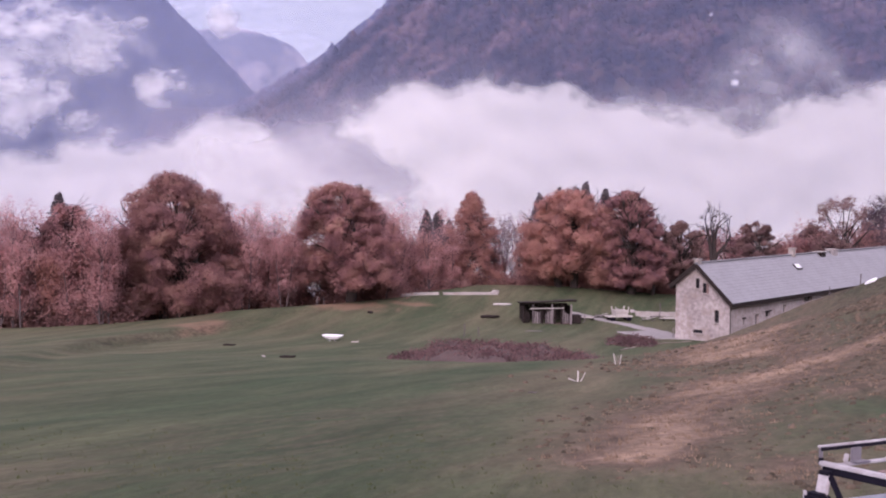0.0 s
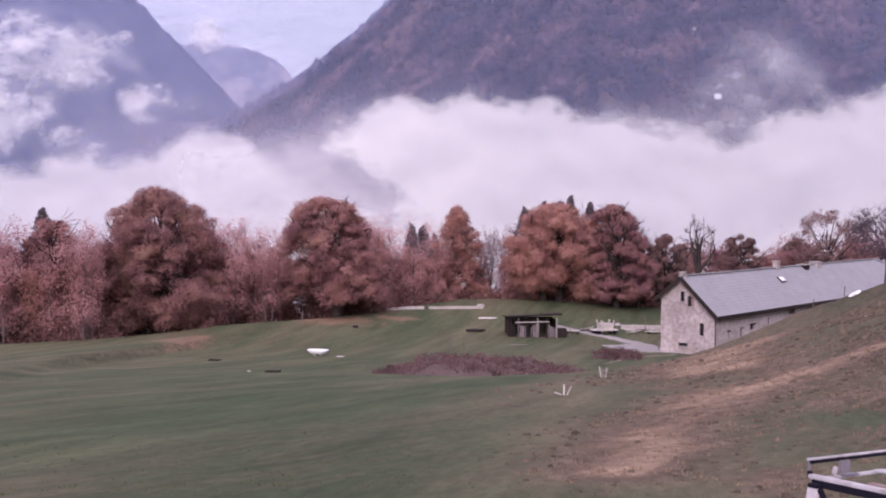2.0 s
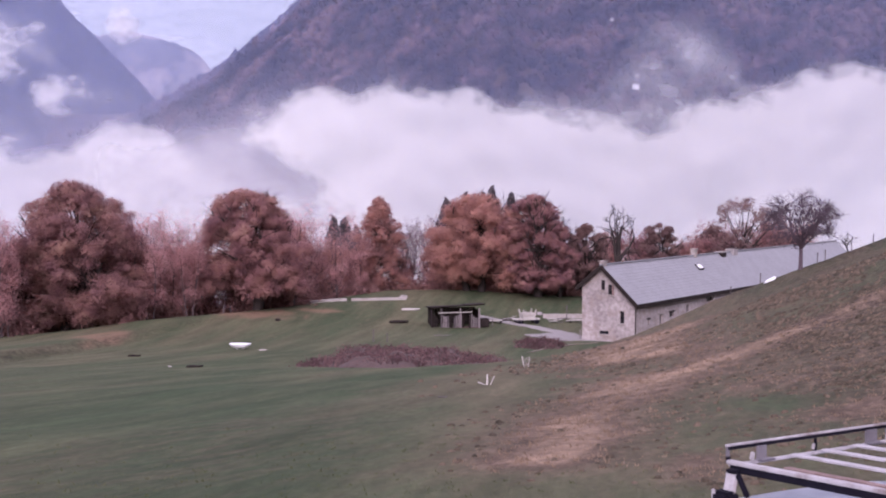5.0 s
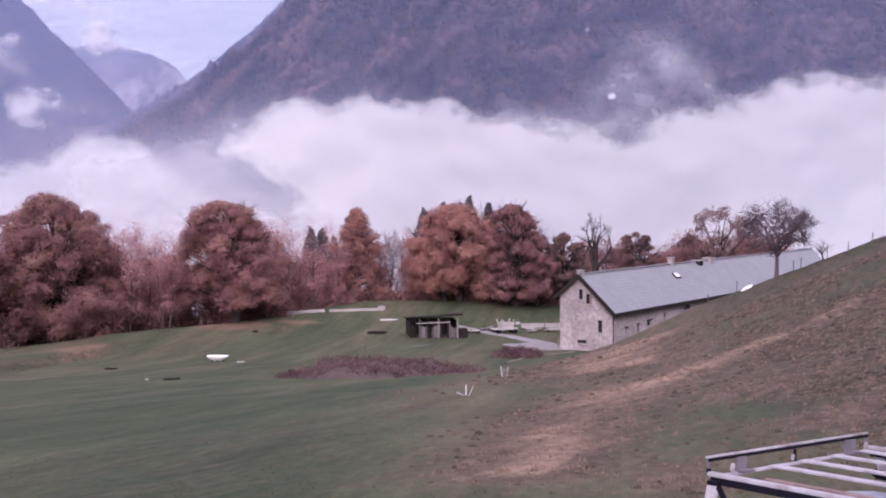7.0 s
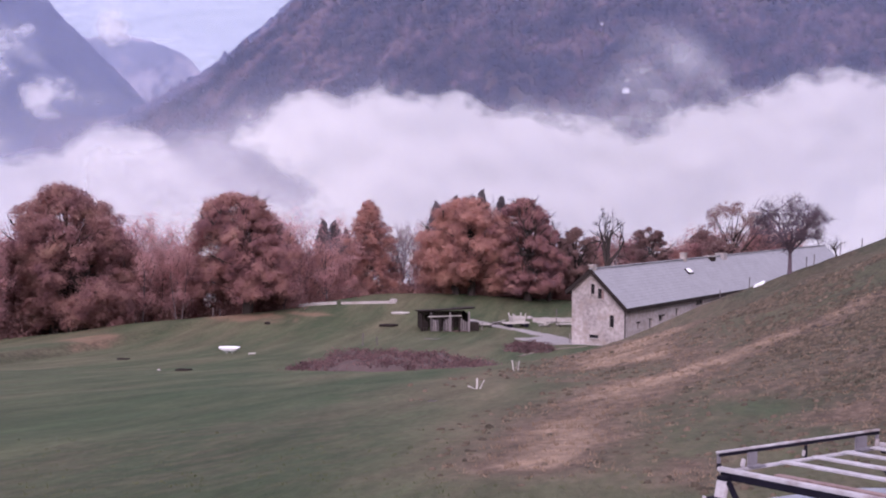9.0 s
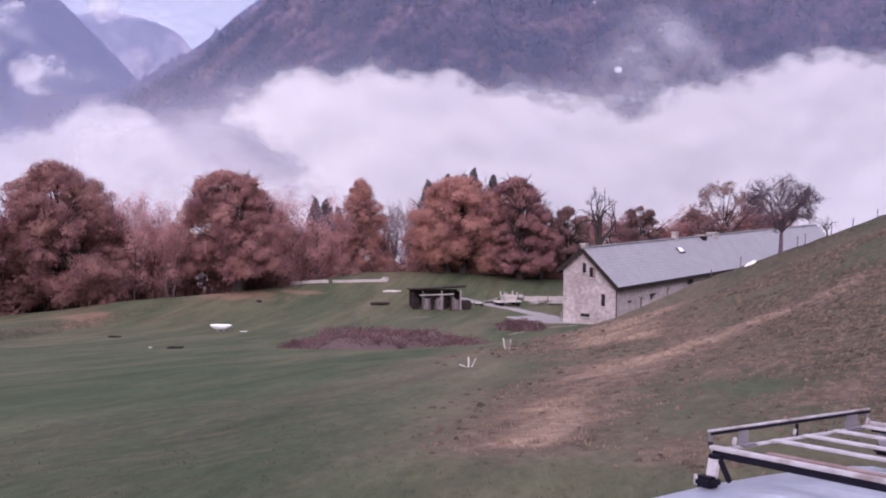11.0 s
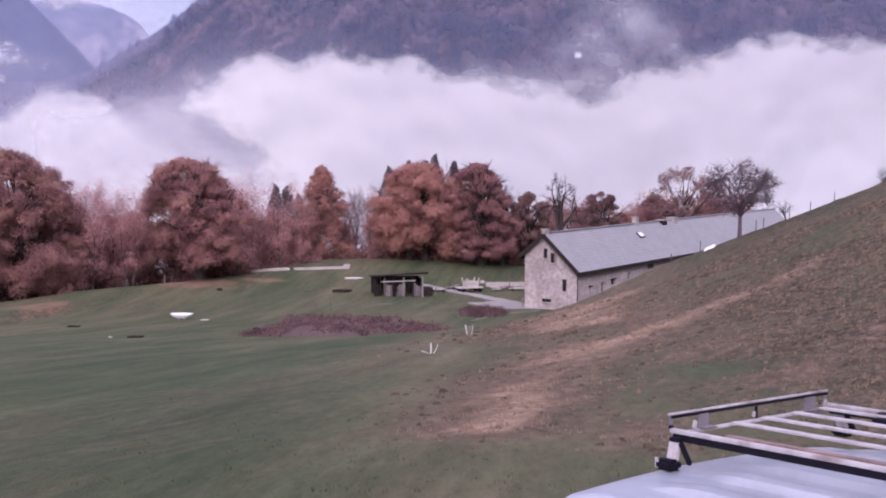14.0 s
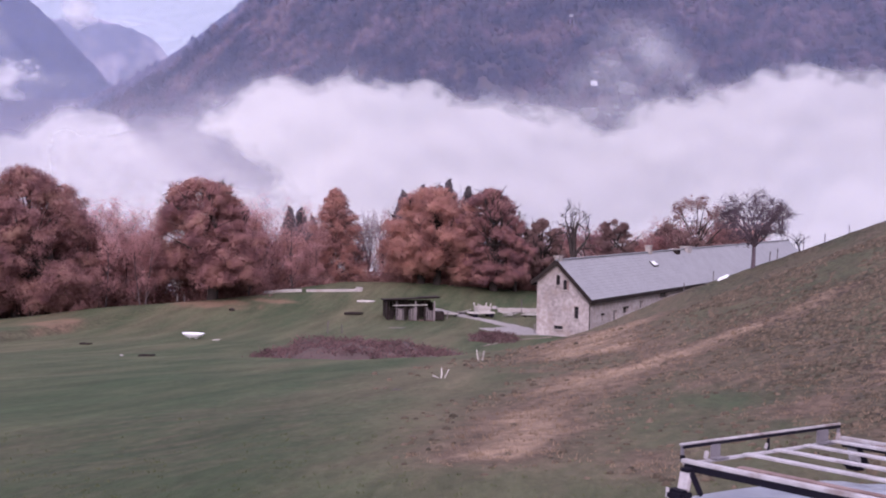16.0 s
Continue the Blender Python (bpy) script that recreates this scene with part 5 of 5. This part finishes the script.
def ribbon(name, label, mat, way, seed):
    """A strip with ragged edges along way: x, y, width."""
    v, steps = [], 10
    for (ax, ay, aw), (bx, by, bw) in zip(way, way[1:]):
        d = Vector((bx - ax, by - ay, 0)).normalized()
        for i in range(steps):
            t = i / steps
            x, y, w = ax + (bx - ax) * t, ay + (by - ay) * t, aw + (bw - aw) * t
            for s in (-0.5, -0.42, 0.42, 0.5):
                o = s * w * (1 + 0.5 * noise.noise((x * 0.9, y * 0.9, s * 9 + seed)))
                px, py = x - d.y * o, y + d.x * o
                v.append((px, py, ground_z(px, py) + (0.07 if abs(s) < 0.45 else -0.1)))
    n = len(v) // 4
    f = [(i * 4 + k, i * 4 + k + 1, i * 4 + k + 5, i * 4 + k + 4) for i in range(n - 1) for k in range(3)]
    return tagged(mesh_object(name, v, f, mat), label, "path", kind="structure")


# pale strip put in for the bank's lit edge, not a trodden way
ribbon("lit_edge_strip", "narrow pale strip for the lit edge along the foot of the bank", LIT_TURF, [(28.2, 137.5, 0.35), (25.8, 134.2, 0.4), (21.3, 128.6, 0.45), (17.4, 120.5, 0.3)], 6)
ribbon("path", "pale gravel path from behind the shed to the farmyard", GRAVEL, [(17.0, 172.0, 1.3), (21.2, 167.8, 1.6), (24.7, 163.2, 2.0), (27.2, 158.0, 2.6), (28.0, 152.0, 4.0)], 4)


def low_wall(name, label, x0, y0, x1, y1, high, thick, mat):
    n = 14
    v, f = [], []
    d = Vector((x1 - x0, y1 - y0, 0)).normalized()
    s = Vector((-d.y, d.x, 0)) * thick / 2
    for i in range(n + 1):
        p = Vector((x0, y0, 0)).lerp(Vector((x1, y1, 0)), i / n)
        z = ground_z(p.x, p.y)
        top = z + high + 0.06 * noise.noise((i * 0.9, 0, 1))
        for q, h in ((-s, z - 0.4), (-s, top), (s, top), (s, z - 0.4)):
            v.append((p.x + q.x, p.y + q.y, h))
    for i in range(n):
        for k in range(3):
            f.append((i * 4 + k, i * 4 + 4 + k, i * 4 + 5 + k, i * 4 + 1 + k))
    f += [(0, 1, 2, 3), (n * 4 + 3, n * 4 + 2, n * 4 + 1, n * 4)]
    return tagged(mesh_object(name, v, f, mat), label, "wall")


low_wall("low_wall", "low pale concrete wall along the knoll", -6.3, 178.8, -0.6, 179.6, 0.34, 0.9, CONCRETE)
low_wall("low_wall", "low pale concrete wall along the knoll", 0.1, 179.8, 8.2, 180.8, 0.28, 0.9, CONCRETE)
low_wall("low_wall", "pale boundary wall behind the farmyard", 27.2, 170.6, 36.0, 170.9, 0.6, 0.5, CONCRETE)
timber_stack(19.9, 166.6, -14, 5, 2.2, 1, "stack of pale sawn planks beside the shed")
timber_stack(31.4, 167.2, -4, 5, 2.6, 3, "stack of pale boards by the boundary wall")
cart(24.3, 166.6, 14)


def jumble(x, y, turn, n, spread, seed, label):
    """Boards and poles thrown down one over another."""
    rng = random.Random(seed)
    ob = thing("scrap_heap", label, "scrap", pose(x, y, ground_z(x, y), 0, 0, turn))
    for i in range(n):
        size = (rng.uniform(0.7, 2.0), rng.uniform(0.1, 0.35), rng.uniform(0.04, 0.1))
        part("board", boxed((rng.uniform(-spread, spread), rng.uniform(-0.7, 0.7), 0.06 + 0.07 * i), size, 0.006, pose(0, 0, 0, rng.uniform(-8, 8), rng.uniform(-14, 14), rng.uniform(-35, 35))), PALE_WOOD if i % 3 else GREY_WOOD, ob)
    return ob


jumble(28.6, 167.0, 5, 9, 1.0, 31, "jumble of pale boards thrown down in the farmyard")
jumble(33.2, 165.6, -10, 7, 0.9, 32, "jumble of pale boards beside the farmhouse")
jumble(22.3, 168.9, 12, 5, 0.6, 33, "few pale boards lying by the path")


def fence_post(x, y, high, mat, label, lean=0.0, thick=0.1):
    ob = thing("fence_post", label, "post", pose(x, y, ground_z(x, y), 0, lean, 0), "wooden posts in the grass")
    part("stake", boxed((0, 0, high / 2 - 0.2), (thick, thick, high + 0.4), 0.012), mat, ob)
    return ob


for x, y, h, lean in ((2.6, 142.5, 1.5, 2), (4.3, 142.8, 1.1, -3), (30.0, 167.2, 2.4, 1), (32.6, 168.0, 1.6, -2), (19.2, 164.2, 1.1, 6), (27.6, 144.6, 1.2, 0), (28.4, 143.4, 1.2, 2), (-17.8, 172.0, 1.4, 3), (-16.9, 173.2, 1.2, -2)):
    fence_post(x, y, h, GREY_WOOD, "weathered grey wooden post in the grass", lean, 0.11)
for x, y, h in ((39.4, 114.5, 1.0), (44.6, 113.4, 1.0), (45.6, 114.0, 1.05), (48.3, 114.2, 1.3), (50.8, 115.0, 0.9), (36.2, 113.6, 0.9), (53.5, 115.5, 0.9)):
    fence_post(x, y, h, GREY_WOOD, "thin grey fence post along the bank's shoulder", 2, 0.08)


def trough(x, y):
    ob = thing("water_trough", "white bathtub used as a water trough in the meadow", "trough", pose(x, y, ground_z(x, y), 0, 0, -14))
    bm = bmesh.new()
    rings = [(0.55, 0.26, 0.12), (0.86, 0.42, 0.26), (1.08, 0.53, 0.44), (1.20, 0.60, 0.58), (1.19, 0.59, 0.63), (1.06, 0.48, 0.61), (0.72, 0.25, 0.28)]
    n, loops = 28, []
    for a, b, z in rings:
        loops.append([bm.verts.new((a * math.copysign(abs(math.cos(t)) ** 0.6, math.cos(t)), b * math.copysign(abs(math.sin(t)) ** 0.6, math.sin(t)), z)) for t in (2 * math.pi * k / n for k in range(n))])
    for p, q in zip(loops, loops[1:]):
        for k in range(n):
            bm.faces.new((p[k], p[(k + 1) % n], q[(k + 1) % n], q[k]))
    bm.faces.new(loops[0][::-1])
    bm.faces.new(loops[-1])
    part("basin", bm, WHITE, ob, "white enamelled tub", smooth=True)
    for sx in (-0.32, 0.32):
        for sy in (-0.16, 0.16):
            part("foot", boxed((sx, sy, 0.04), (0.1, 0.1, 0.24), 0.01), WHITE, ob)
    part("water", boxed((0, 0, 0.48), (1.5, 0.5, 0.02)), GLASS_DARK, ob, "dark standing water")
    return ob


trough(-12.04, 133.3)


def lying_log(name, label, x, y, turn, length, thick, mat, category):
    ob = thing(name, label, category, pose(x, y, ground_z(x, y) + thick * 0.7, 0, 0, turn))
    v, f = [], []
    tube(v, f, [(-length / 2, 0, 0), (-length / 6, 0.06, 0.02), (length / 5, -0.05, 0), (length / 2, 0.03, 0.04)], [thick * 0.8, thick, thick * 0.9, thick * 0.5], 9)
    mesh_object("stem", v, f, mat, ob, smooth=True)
    return ob


lying_log("log", "dark log lying in the grass", 6.5, 164.2, 8, 2.6, 0.24, DARK_WOOD, "log")
lying_log("log", "dark rotten log lying in the meadow", -12.4, 97.4, 12, 1.3, 0.12, DARK_WOOD, "log")
lying_log("log", "weathered log in the meadow", -21.4, 122, -4, 1.3, 0.11, DARK_WOOD, "log")
lying_log("log", "pale stripped branch in the grass", 3.1, 41.0, 10, 0.32, 0.02, GREY_WOOD, "log")
lying_log("log", "pale stripped branch by the trough", -9.4, 131.0, 20, 0.9, 0.07, PALE_WOOD, "log")
lying_log("log", "pale rail lying before the shed", 11.5, 152.0, 3, 2.2, 0.05, GREY_WOOD, "log")
lying_log("log", "pale rail lying behind the shed", 8.6, 173.6, 3, 2.6, 0.2, PALE_WOOD, "log")


def rock(x, y, size, mat, label, seed):
    bm = bmesh.new()
    bmesh.ops.create_icosphere(bm, subdivisions=2, radius=size)
    for v in bm.verts:
        v.co *= 1 + 0.45 * noise.noise(v.co / size * 1.3 + Vector((seed, 0, 0)))
        v.co.z = max(-0.35 * size, min(0.5 * size, v.co.z * 0.8))
    ob = part("rock", bm, mat)
    ob.matrix_world = pose(x, y, ground_z(x, y) + size * 0.3, 0, 0, seed * 40)
    return tagged(ob, label, "rock")


for i, (x, y, size) in enumerate(((26.2, 172.6, 0.45), (27.2, 173.2, 0.6), (28.2, 172.7, 0.4), (29.4, 172.1, 0.65), (30.4, 171.6, 0.4), (31.6, 170.8, 0.6))):
    rock(x, y, size * 0.75, PALE_RUBBLE, "pale rubble stone beside the yard", 11 + i)
rock(-9.6, 161.4, 0.36, DARK_WOOD, "dark stump in the pasture", 1)
rock(-3.4, 111.6, 0.36, DARK_WOOD, "dark stump at the edge of the brush heap", 2)
rock(7.9, 181.6, 0.55, CONCRETE, "pale block at the end of the low wall", 3)
rock(-14.5, 98.5, 0.14, CONCRETE, "small pale stone in the meadow", 4)
slab = rock(39.7, 112.6, 0.5, WHITE, "pale flat stone on the shoulder of the bank", 5)
slab.matrix_world = pose(39.7, 112.6, ground_z(39.7, 112.6) + 0.1, 0, -26, 0) @ Matrix.Diagonal((1.25, 0.9, 0.42, 1))


def driftwood(x, y):
    """Three pale stakes that lean out of the grass."""
    ob = thing("stakes", "pale stripped stakes leaning out of the grass", "stakes", pose(x, y, ground_z(x, y), 0, 0, 0) @ Matrix.Diagonal((0.85, 0.85, 0.8, 1)))
    for a, b, r in (((-0.02, 0, -0.1), (0.0, 0.02, 0.52), 0.05), ((0.08, 0, -0.1), (0.34, 0.05, 0.44), 0.035), ((-0.42, 0.1, 0.12), (-0.08, 0, -0.02), 0.045)):
        v, f = [], []
        p, q = Vector(a), Vector(b)
        tube(v, f, [p, p.lerp(q, 0.5) + Vector((0.015, 0, 0.01)), q], [r, r * 0.9, r * 0.6], 7)
        mesh_object("stake", v, f, PALE_WOOD, ob, smooth=True)
    return ob


driftwood(5.32, 47.2)


def mesh_panel(x, y):
    ob = thing("wire_fence", "old pale fence panel of wire mesh between two stakes", "fence", pose(x, y, ground_z(x, y), 0, 0, 8))
    part("post", boxed((-0.12, 0, 0.22), (0.06, 0.05, 0.85), 0.01, pose(0, 0, 0, 0, -10)), PALE_WOOD, ob)
    part("post", boxed((0.22, 0.05, 0.2), (0.055, 0.045, 0.75), 0.01, pose(0, 0, 0, 0, 8)), PALE_WOOD, ob)
    v, f = [], []
    for k in range(6):
        tube(v, f, [(-0.14 + k * 0.07, 0, 0.05), (-0.12 + k * 0.07, 0, 0.55)], [0.004] * 2, 4)
        tube(v, f, [(-0.14, 0, 0.05 + k * 0.09), (0.24, 0, 0.08 + k * 0.09)], [0.004] * 2, 4)
    mesh_object("wire", v, f, PALE_WOOD, ob)
    return ob


mesh_panel(9.75, 67.4)


# ---- heaps of earth and brushwood ----
def heap(name, label, x, y, rx, ry, high, seed, twigs):
    ob = thing(name, label, "heap", pose(x, y, 0))

    def ragged(a, b):
        return 0.4 + noise.noise((a * 2.6 + seed, b * 2.6, 4.4)) + 0.5 * noise.noise((a * 7, b * 7, seed))

    def rise(a, b):
        w = max(0.0, 1 - a * a - b * b - 0.5 * ragged(a, b)) ** 0.6
        return high * w * (0.75 + 0.6 * noise.noise((a * 4 + seed, b * 3, 1)) + 0.4 * noise.noise((a * 13, b * 9, seed))) - 0.12

    n, v = 60, []
    for j in range(n + 1):
        for i in range(n + 1):
            a, b = 2 * i / n - 1, 2 * j / n - 1
            px, py = x + a * rx, y + b * ry
            v.append((a * rx, b * ry, ground_z(px, py) + rise(a, b)))
    f = [(j * (n + 1) + i, j * (n + 1) + i + 1, (j + 1) * (n + 1) + i + 1, (j + 1) * (n + 1) + i) for j in range(n) for i in range(n)]
    mesh_object("earth", v, f, SOIL, ob, "purplish brown soil", smooth=True)
    rng = random.Random(seed)
    tv, tf, pts = [], [], []
    for k in range(twigs):
        t, r = rng.uniform(0, 6.28), math.sqrt(rng.random()) * 0.97
        a, b = math.cos(t) * r, math.sin(t) * r
        w = 1 - r * r - 0.5 * ragged(a, b)
        if w < -0.12:
            continue
        z = ground_z(x + a * rx, y + b * ry) + rise(a, b) + 0.06
        p = Vector((a * rx, b * ry, z))
        d = Vector((rng.uniform(-1, 1), rng.uniform(-1, 1), rng.uniform(0.1, 1.2))).normalized()
        q = p + d * rng.uniform(0.2, 0.6)
        tube(tv, tf, [p, p.lerp(q, 0.5) + Vector((0, 0, 0.05)), q], [0.022, 0.016, 0.008], 3)
        pts += [p.lerp(q, rng.random()) + Vector((rng.gauss(0, 0.3), rng.gauss(0, 0.3), rng.gauss(0, 0.08))) for _ in range(20)]
    tagged(mesh_object("brushwood", tv, tf, BARK, ob, "dry dark twigs"), kind="stuff")
    flat = np.tile((0.0, 0.0, 1.0), (len(pts), 1))
    tagged(mesh_from_arrays("dead_leaves", *leaf_cloud(np.random.default_rng(seed), np.array([tuple(p) for p in pts]), flat, 0.14, 0.9), HEAP_LEAVES, ob, "dead brown leaves"), kind="stuff")
    return ob


heap("brush_heap", "long low heap of earth and brushwood in the meadow", 4.2, 101.0, 9.0, 21.0, 1.45, 3, 900)
heap("brush_heap", "small heap of earth and brushwood by the yard", 20.4, 130.5, 2.8, 5.0, 1.0, 8, 260)


# ---- undergrowth along the wood, and tufts in the grass ----
def undergrowth():
    rng = random.Random(21)
    pts = []
    for x0, x1, y0, y1, h, n in ((-70, -40, 153, 166, 4.5, 420), (-46, -22, 168, 182, 4.5, 380), (-24, -6, 176, 188, 5.0, 380), (-14, 5, 186, 200, 2.0, 120), (5, 13, 192, 199, 1.8, 50), (13, 40, 191, 202, 2.0, 280), (38, 62, 192, 206, 3.0, 140)):
        for k in range(n):
            x = rng.uniform(x0, x1)
            y = y0 + (y1 - y0) * rng.random()
            z = ground_z(x, y)
            hh = h * rng.uniform(0.4, 1.1)
            for q in range(60):
                o = Vector((rng.gauss(0, 0.7), rng.gauss(0, 0.7), abs(rng.gauss(0.35, 0.4)) * hh))
                pts.append(Vector((x, y, z)) + o)
    up = np.tile((0.0, -0.3, 0.6), (len(pts), 1))
    return tagged(mesh_from_arrays("undergrowth", *leaf_cloud(np.random.default_rng(21), np.array([tuple(p) for p in pts]), up, 0.34), BRUSH), "dark brown undergrowth below the wood's edge", "undergrowth", kind="stuff")


undergrowth()

GREEN_BLADES = leaf_material("green_blades", [(0.1, (0.075, 0.10, 0.045)), (0.5, (0.115, 0.13, 0.065)), (0.9, (0.18, 0.175, 0.09))])
STRAW_BLADES = leaf_material("straw_blades", [(0.1, (0.22, 0.16, 0.11)), (0.5, (0.32, 0.235, 0.165)), (0.9, (0.42, 0.31, 0.22))])


def tufts(name, label, material, seed, count, want, high):
    """Tufts of grass blades, thick near the camera and thinner farther off."""
    rng = random.Random(seed)
    v, f = [], []
    while count:
        y = 9 + 85 * rng.random() ** 1.8
        x = rng.uniform(-0.45, 0.62) * (y + 6)
        if rng.random() > want(x, y):
            continue
        count -= 1
        z = ground_z(x, y)
        s = high * rng.uniform(0.5, 1.4) * (0.8 + y / 60)
        for b in range(4):
            a = rng.uniform(0, 6.28)
            u = Vector((math.cos(a), math.sin(a), 0))
            o = Vector((x, y, z)) + Vector((rng.gauss(0, 0.05), rng.gauss(0, 0.05), -0.02))
            tip = o + Vector((rng.gauss(0, 0.45) * s, rng.gauss(0, 0.45) * s, s))
            k = len(v)
            v += [o - u * s * 0.22, o + u * s * 0.22, tip]
            f.append((k, k + 1, k + 2))
    return tagged(mesh_object(name, v, f, material), label, "grass", kind="stuff")


tufts("grass", "short green grass tufts of the pasture", GREEN_BLADES, 61, 4000, lambda x, y: (1 - min(1, 2 * dry_grass(x, y))) * (1 - smoothstep(18, 32, y)), 0.045)
tufts("dry_grass", "bleached grass tufts on the bank", STRAW_BLADES, 62, 4500, lambda x, y: max(0.0, dry_grass(x, y) - 0.3), 0.06)


MATTED = surface("matted_grass", (0.044, 0.038, 0.028), (0.138, 0.104, 0.076), 5, 0.95, bump=0.6, by_island=0.28, gloss=0.1)


def tussocks(count):
    """Low hummocks of matted grass all over the bank, thick where cattle have broken the turf."""
    rng = random.Random(77)
    v, f = [], []
    while count:
        y = 13 + 80 * rng.random() ** 1.5
        x = rng.uniform(0.05, 0.66) * (y + 4)
        dry = dry_grass(x, y)
        if rng.random() > smoothstep(0.12, 0.4, dry) * (1 - 0.95 * smoothstep(0.55, 0.85, dry)) * (0.15 + 0.85 * smoothstep(0.22, 0.75, trodden(x, y))):
            continue
        count -= 1
        r = rng.uniform(0.035, 0.085) * (0.5 + y / 34)
        high, squash, turn = r * rng.uniform(0.4, 0.9), rng.uniform(0.45, 0.9), rng.uniform(0, 6.28)
        z = ground_z(x, y)
        sx, sy = (ground_z(x + 0.1, y) - z) / 0.1, (ground_z(x, y + 0.1) - z) / 0.1
        k, n = len(v), 7
        for ring, up in ((1.0, -0.2), (0.68, 0.7)):
            for i in range(n):
                t = 6.2832 * i / n + turn
                w = ring * r * rng.uniform(0.7, 1.3)
                dx, dy = math.cos(t) * w, math.sin(t) * w * squash
                v.append((x + dx, y + dy, z + sx * dx + sy * dy + high * up * rng.uniform(0.6, 1.25)))
        v.append((x, y, z + high))
        for i in range(n):
            j = (i + 1) % n
            f += [(k + i, k + j, k + n + j, k + n + i), (k + n + i, k + n + j, k + 2 * n)]
    return tagged(mesh_object("tussock_grass", v, f, MATTED, smooth=True), "matted olive and brown grass hummocks on the bank", "grass", kind="stuff")


tussocks(9500)


# ---- small white houses on the far mountainside ----
def far_house(x, y, size, label, paint):
    z = slope_z(x, y, NEAR_PEAK, 0.98, 60, 4.0, NEAR_FOOT)
    ob = thing("far_house", label, "house", pose(x, y - 12, z + 5, 0, 0, 20))
    part("wall", boxed((0, 0, 0), (size, size * 0.8, size * 0.9)), paint, ob)
    bm = bmesh.new()
    bmesh.ops.create_cone(bm, cap_ends=True, segments=4, radius1=size * 0.78, radius2=size * 0.1, depth=size * 0.35, matrix=pose(0, 0, size * 0.62, 0, 0, 45))
    part("roof", bm, SLATE, ob)
    return ob


far_house(402, 1710, 7.5, "small white house in the woods of the far mountainside", WHITE)
far_house(391, 1820, 4, "tiny pale house among the woods higher up", CONCRETE)
